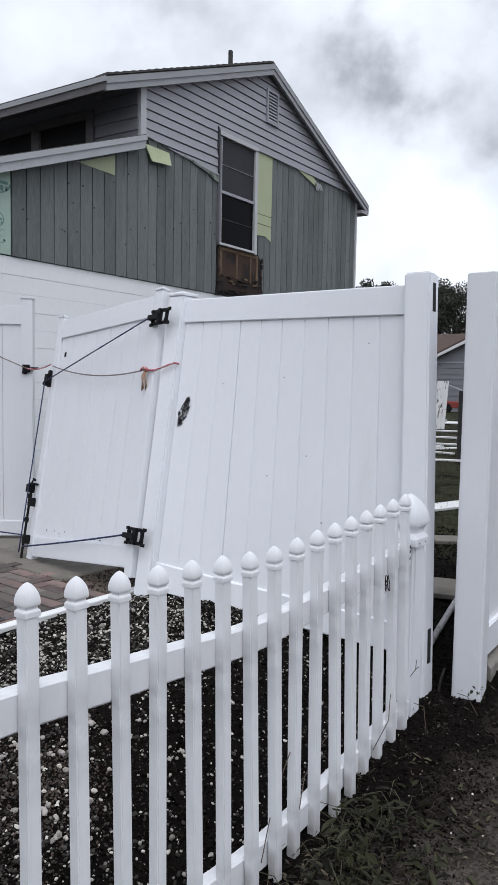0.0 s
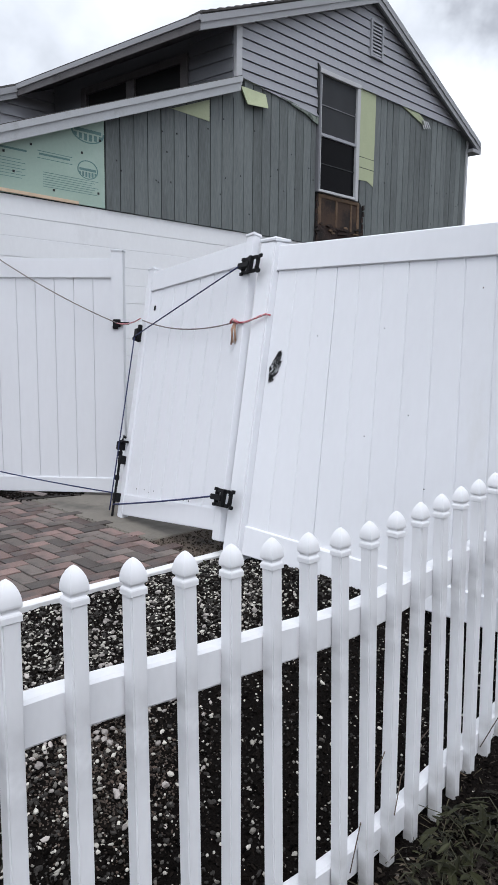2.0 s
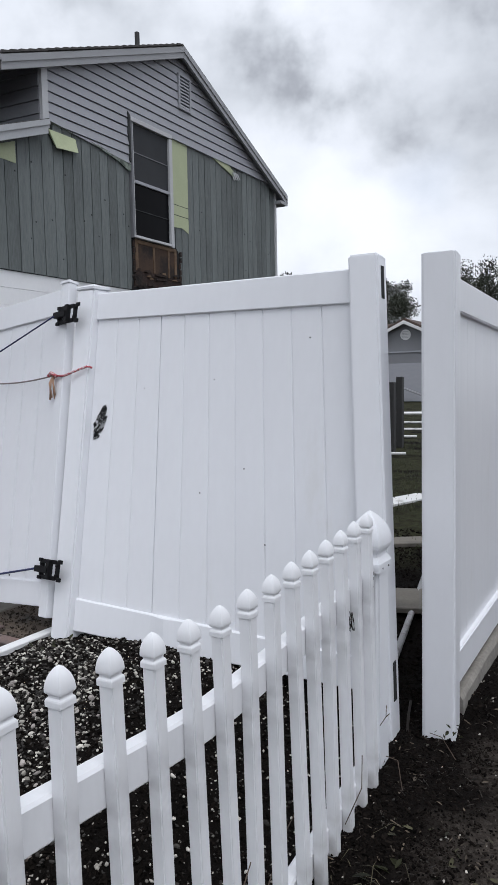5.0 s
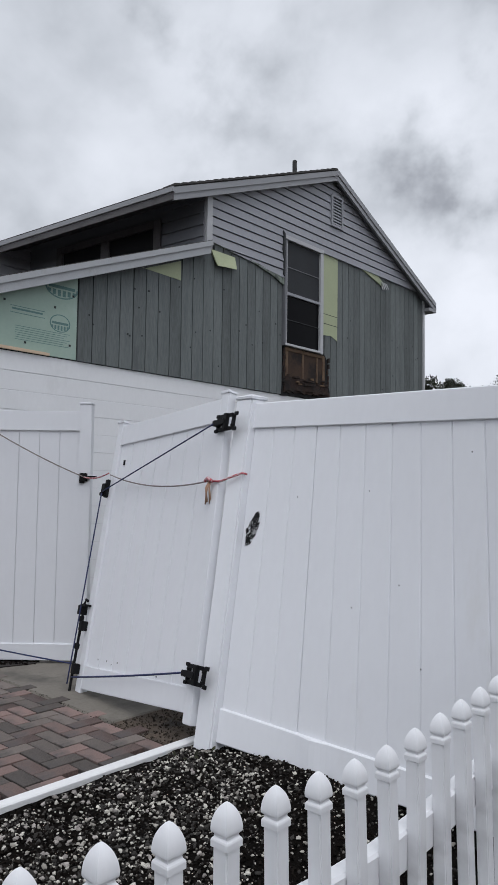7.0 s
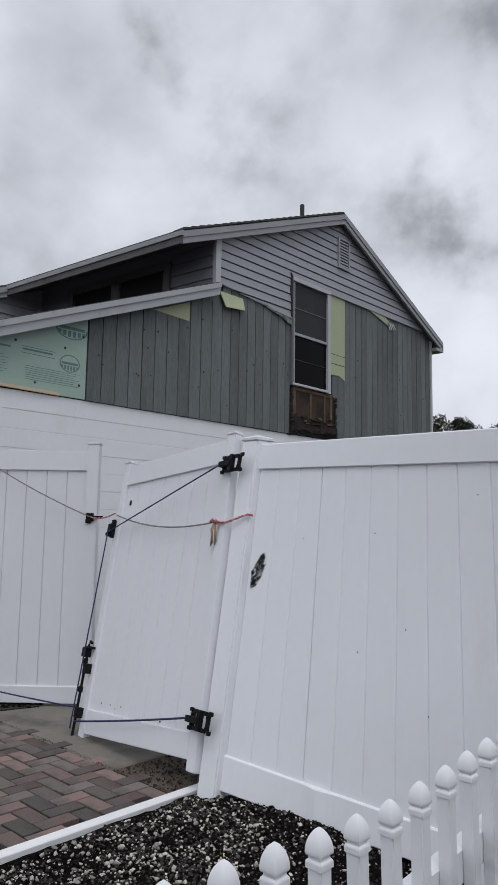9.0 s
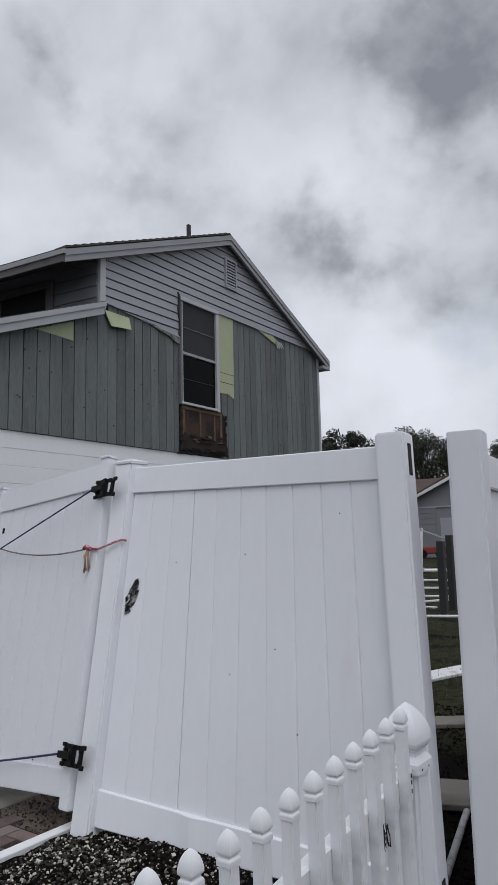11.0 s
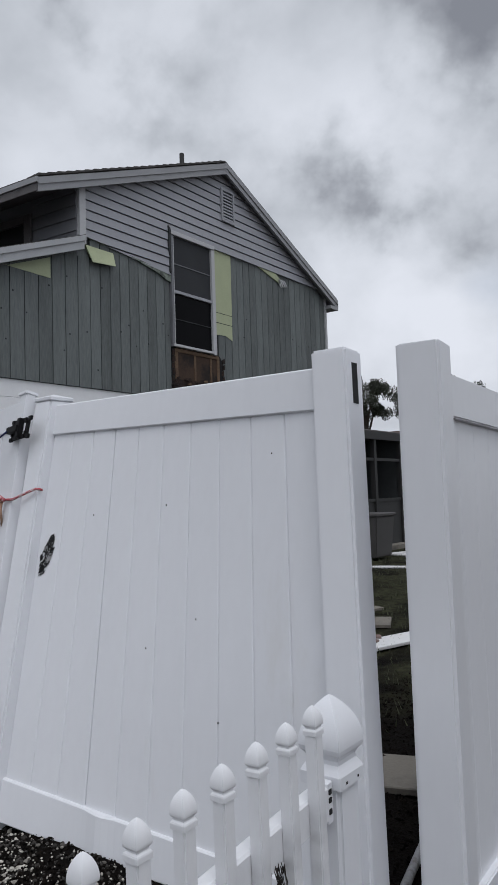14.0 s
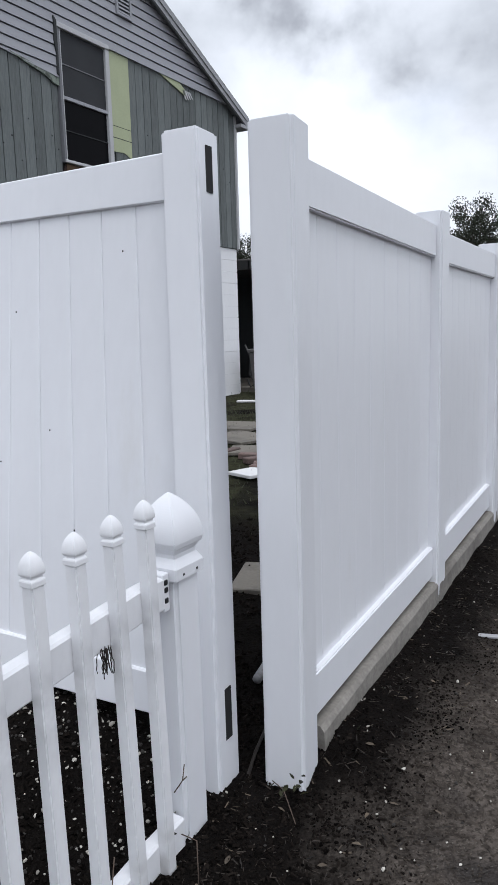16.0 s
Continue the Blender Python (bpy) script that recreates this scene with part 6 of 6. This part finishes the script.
part("body", hexa([(-0.3, -0.3, 0), (0.3, -0.3, 0), (0.3, 0.3, 0), (-0.3, 0.3, 0), (-0.36, -0.36, 0.72), (0.36, -0.36, 0.72), (0.36, 0.36, 0.72), (-0.36, 0.36, 0.72)], 0.02), BINPLASTIC, bin_)
part("lid", box(-0.38, -0.38, 0.72, 0.38, 0.38, 0.78, 0.015), BINPLASTIC, bin_)
cord("spigot_pipe", [Vector((-4.55, 14.9, 0.30)), Vector((-4.55, 14.9, 0.48)), Vector((-4.40, 14.95, 0.50)), Vector((-4.40, 14.95, 0.38))], 0.02, BOARD_W, "white plastic pipe loop by the porch", "pipe")
cord("garden_hose", [Vector((-5.70, 14.26, 1.15)), Vector((-5.62, 14.33, 0.9)), Vector((-5.66, 14.32, 0.6)), Vector((-5.55, 14.36, 0.42)), Vector((-5.65, 14.34, 0.36)), Vector((-5.72, 14.34, 0.5))], 0.018, POST_D, "dark garden hose hanging at the house corner", "hose")

# grass tufts of the yard
rg = random.Random(61)
gv, gf = [], []
for k in range(9000):
    x, y = rg.uniform(-6.0, 0.15), rg.uniform(6.2, 16.0)
    if noise.noise((x * 1.6, y * 1.6, 2)) < -0.12 or rg.random() < smooth01((7.6 - y) / 1.4):
        continue
    a, h = rg.uniform(0, 6.3), rg.uniform(0.02, 0.07)
    z = lift(x, y)
    b = len(gv)
    dx, dy = math.cos(a) * 0.006, math.sin(a) * 0.006
    gv += [(x - dx, y - dy, z), (x + dx, y + dy, z), (x + rg.uniform(-0.03, 0.03), y + rg.uniform(-0.03, 0.03), z + h)]
    gf.append([b, b + 1, b + 2])
bulk("lawn_grass", gv, gf, GRASS, "patchy low lawn grass behind the fence", "grass")

# ---- far house ----
far = thing("far_house", "grey neighbouring house with brown roof and round gable vent", "house", at=(-15, 49, 0.3))


def fp(name, bm, m, label=""):
    o = part(name, bm, m, None, label)
    adopt(far, o)


FB = mat("brown_shingle", (0.075, 0.052, 0.043), 0.9, spread=0.3, scale=2, fine=20, bump=0.3, depth=0.02)
fp("wall", box(-27, 50.0, 0.2, -8, 58, 3.5), STUCCO)
fp("wall", box(-19.3, 48.9, 0.2, -10.9, 51, 3.7), STUCCO)


def xz_prism(poly, y0, y1):
    bm = bmesh.new()
    a = [bm.verts.new((x, y0, z)) for x, z in poly]
    b = [bm.verts.new((x, y1, z)) for x, z in poly]
    bm.faces.new(a)
    bm.faces.new(b[::-1])
    k = len(poly)
    for i in range(k):
        bm.faces.new((a[i], b[i], b[(i + 1) % k], a[(i + 1) % k]))
    return bm


fp("gable", xz_prism([(-19.3, 3.7), (-10.9, 3.7), (-15.1, 5.65)], 48.9, 52), STUCCO)
fp("roof", xz_prism([(-20.1, 3.45), (-15.1, 5.78), (-10.1, 3.45), (-10.1, 3.6), (-15.1, 5.95), (-20.1, 3.6)], 48.5, 54), FB)
for s in (-1, 1):
    fp("rake_board", xz_prism([(-15.1, 5.78), (-15.1 + s * 5.0, 3.45), (-15.1 + s * 5.0, 3.25), (-15.1, 5.56)], 48.4, 48.5), BOARD_W)
bm = bmesh.new()
v = [bm.verts.new(p) for p in ((-27.6, 49.6, 3.4), (-7.4, 49.6, 3.4), (-7.4, 54, 6.1), (-27.6, 54, 6.1), (-27.6, 58.4, 3.4), (-7.4, 58.4, 3.4))]
bm.faces.new((v[0], v[1], v[2], v[3]))
bm.faces.new((v[3], v[2], v[5], v[4]))
bm.faces.new((v[0], v[3], v[4]))
bm.faces.new((v[1], v[5], v[2]))
bm.faces.new((v[0], v[4], v[5], v[1]))
fp("roof", bm, FB)
bm = bmesh.new()
bmesh.ops.create_cone(bm, cap_ends=True, segments=24, radius1=0.36, radius2=0.36, depth=0.08, matrix=Matrix.Translation((-15.1, 48.86, 4.83)) @ Matrix.Rotation(radians(90), 4, "X"))
fp("gable_vent", bm, BOARD_W)
for k in range(5):
    fp("slat", box(-15.32, 48.79, 4.62 + 0.1 * k, -14.88, 48.83, 4.645 + 0.1 * k), SIDING)
for k in range(8):
    fp("siding_course", box(-19.3, 48.86, 0.6 + 0.38 * k, -16.6, 48.9, 0.93 + 0.38 * k), STUCCO)
fp("garage_door", box(-16.3, 48.85, 0.3, -12.2, 48.89, 2.9), SIDING)
fp("band", box(-19.3, 48.84, 3.62, -10.9, 48.9, 3.72), SIDING)
fallen = thing("fallen_sheet", "grey sheet leaning over a small red trailer", "sheet", at=(-14.6, 46.5, 0.25))
part("sheet", hexa([(-2.2, 0, 1.75), (1.8, 0, 0.25), (1.8, 0.6, 0.25), (-2.2, 0.6, 1.75), (-2.2, 0, 1.83), (1.8, 0, 0.33), (1.8, 0.6, 0.33), (-2.2, 0.6, 1.83)]), STUCCO, fallen)
part("trailer", box(-2.4, -0.4, 0.3, -0.3, 0.5, 0.75, 0.05), REDPAINT, fallen)
for x in (-2.0, -0.8):
    bm = bmesh.new()
    bmesh.ops.create_cone(bm, cap_ends=True, segments=18, radius1=0.3, radius2=0.3, depth=0.18, matrix=Matrix.Translation((x, -0.4, 0.3)) @ Matrix.Rotation(radians(90), 4, "X"))
    part("wheel", bm, BLACK, fallen)


# ---- trees ----
def tree(x, y, h, r, seed, lean=0.0, clumps=60, per=330, label="dark broadleaf oak tree with an airy uneven crown"):
    rr = random.Random(seed)
    z0 = lift(x, y)
    ob = thing("tree", label, "tree", group="trees beyond the yard", at=(x, y, z0))
    top = Vector((lean, 0, h * 0.62))
    bm = bmesh.new()

    def limb(a, b, ra, rb_, sides=7):
        d = (b - a).normalized()
        q = d.to_track_quat("Z", "Y").to_matrix()
        ring = []
        for p, rad in ((a, ra), (a.lerp(b, 0.5) + Vector((rr.uniform(-0.1, 0.1), rr.uniform(-0.1, 0.1), 0)), (ra + rb_) / 2), (b, rb_)):
            ring.append([bm.verts.new(p + q @ Vector((rad * math.cos(k * 6.2832 / sides), rad * math.sin(k * 6.2832 / sides), 0))) for k in range(sides)])
        for u, w in zip(ring, ring[1:]):
            for k in range(sides):
                bm.faces.new((u[k], u[(k + 1) % sides], w[(k + 1) % sides], w[k]))

    limb(Vector((0, 0, -0.2)), top, h * 0.035, h * 0.016)
    centres = []
    for k in range(clumps):
        a, e = rr.uniform(0, 6.283), rr.uniform(-0.35, 1.0)
        rad = r * rr.uniform(0.35, 1.0)
        c = Vector((lean + math.cos(a) * rad * math.sqrt(max(0.05, 1 - e * e * 0.8)), math.sin(a) * rad * math.sqrt(max(0.05, 1 - e * e * 0.8)), h * 0.62 + e * r * 0.85 * rr.uniform(0.6, 1.0)))
        centres.append(c)
        if k % 3 == 0:
            limb(top * rr.uniform(0.6, 1.0), c, h * 0.010, h * 0.002, 5)
    part("trunk", bm, BARK, ob)
    verts, faces = [], []
    for c in centres:
        cr = r * rr.uniform(0.16, 0.30)
        for k in range(per):
            d = Vector((rr.gauss(0, 1), rr.gauss(0, 1), rr.gauss(0, 0.75)))
            d = d.normalized() * cr * rr.random() ** 0.45
            s = h * rr.uniform(0.005, 0.010)
            q = Euler((rr.uniform(0, 6.3), rr.uniform(0, 6.3), rr.uniform(0, 6.3))).to_matrix()
            b = len(verts)
            for u, w in ((-1, 0), (0, -0.5), (1, 0), (0, 0.5)):
                verts.append(tuple(c + d + q @ Vector((u * s, w * s, 0))))
            faces.append([b, b + 1, b + 2, b + 3])
    me = bpy.data.meshes.new("crown")
    me.from_pydata(verts, [], faces)
    me.materials.append(LEAF)
    o = new("crown", me)
    o.parent = ob
    return ob


for k, (x, y, h, r, n) in enumerate(((-32.4, 65.4, 15.3, 3.4, 30), (-23.2, 63.6, 12.3, 4.2, 60), (-28.2, 70.0, 14.4, 3.2, 45), (-13.8, 65.2, 13.2, 3.6, 40),
                                     (-8.7, 68.4, 11.3, 4.0, 60), (-39.0, 69.0, 12.0, 4.2, 50), (3.3, 74.0, 11.5, 4.8, 60), (17.0, 82.0, 13.0, 5.0, 60))):
    tree(x, y, h, r, 101 + k, clumps=n)
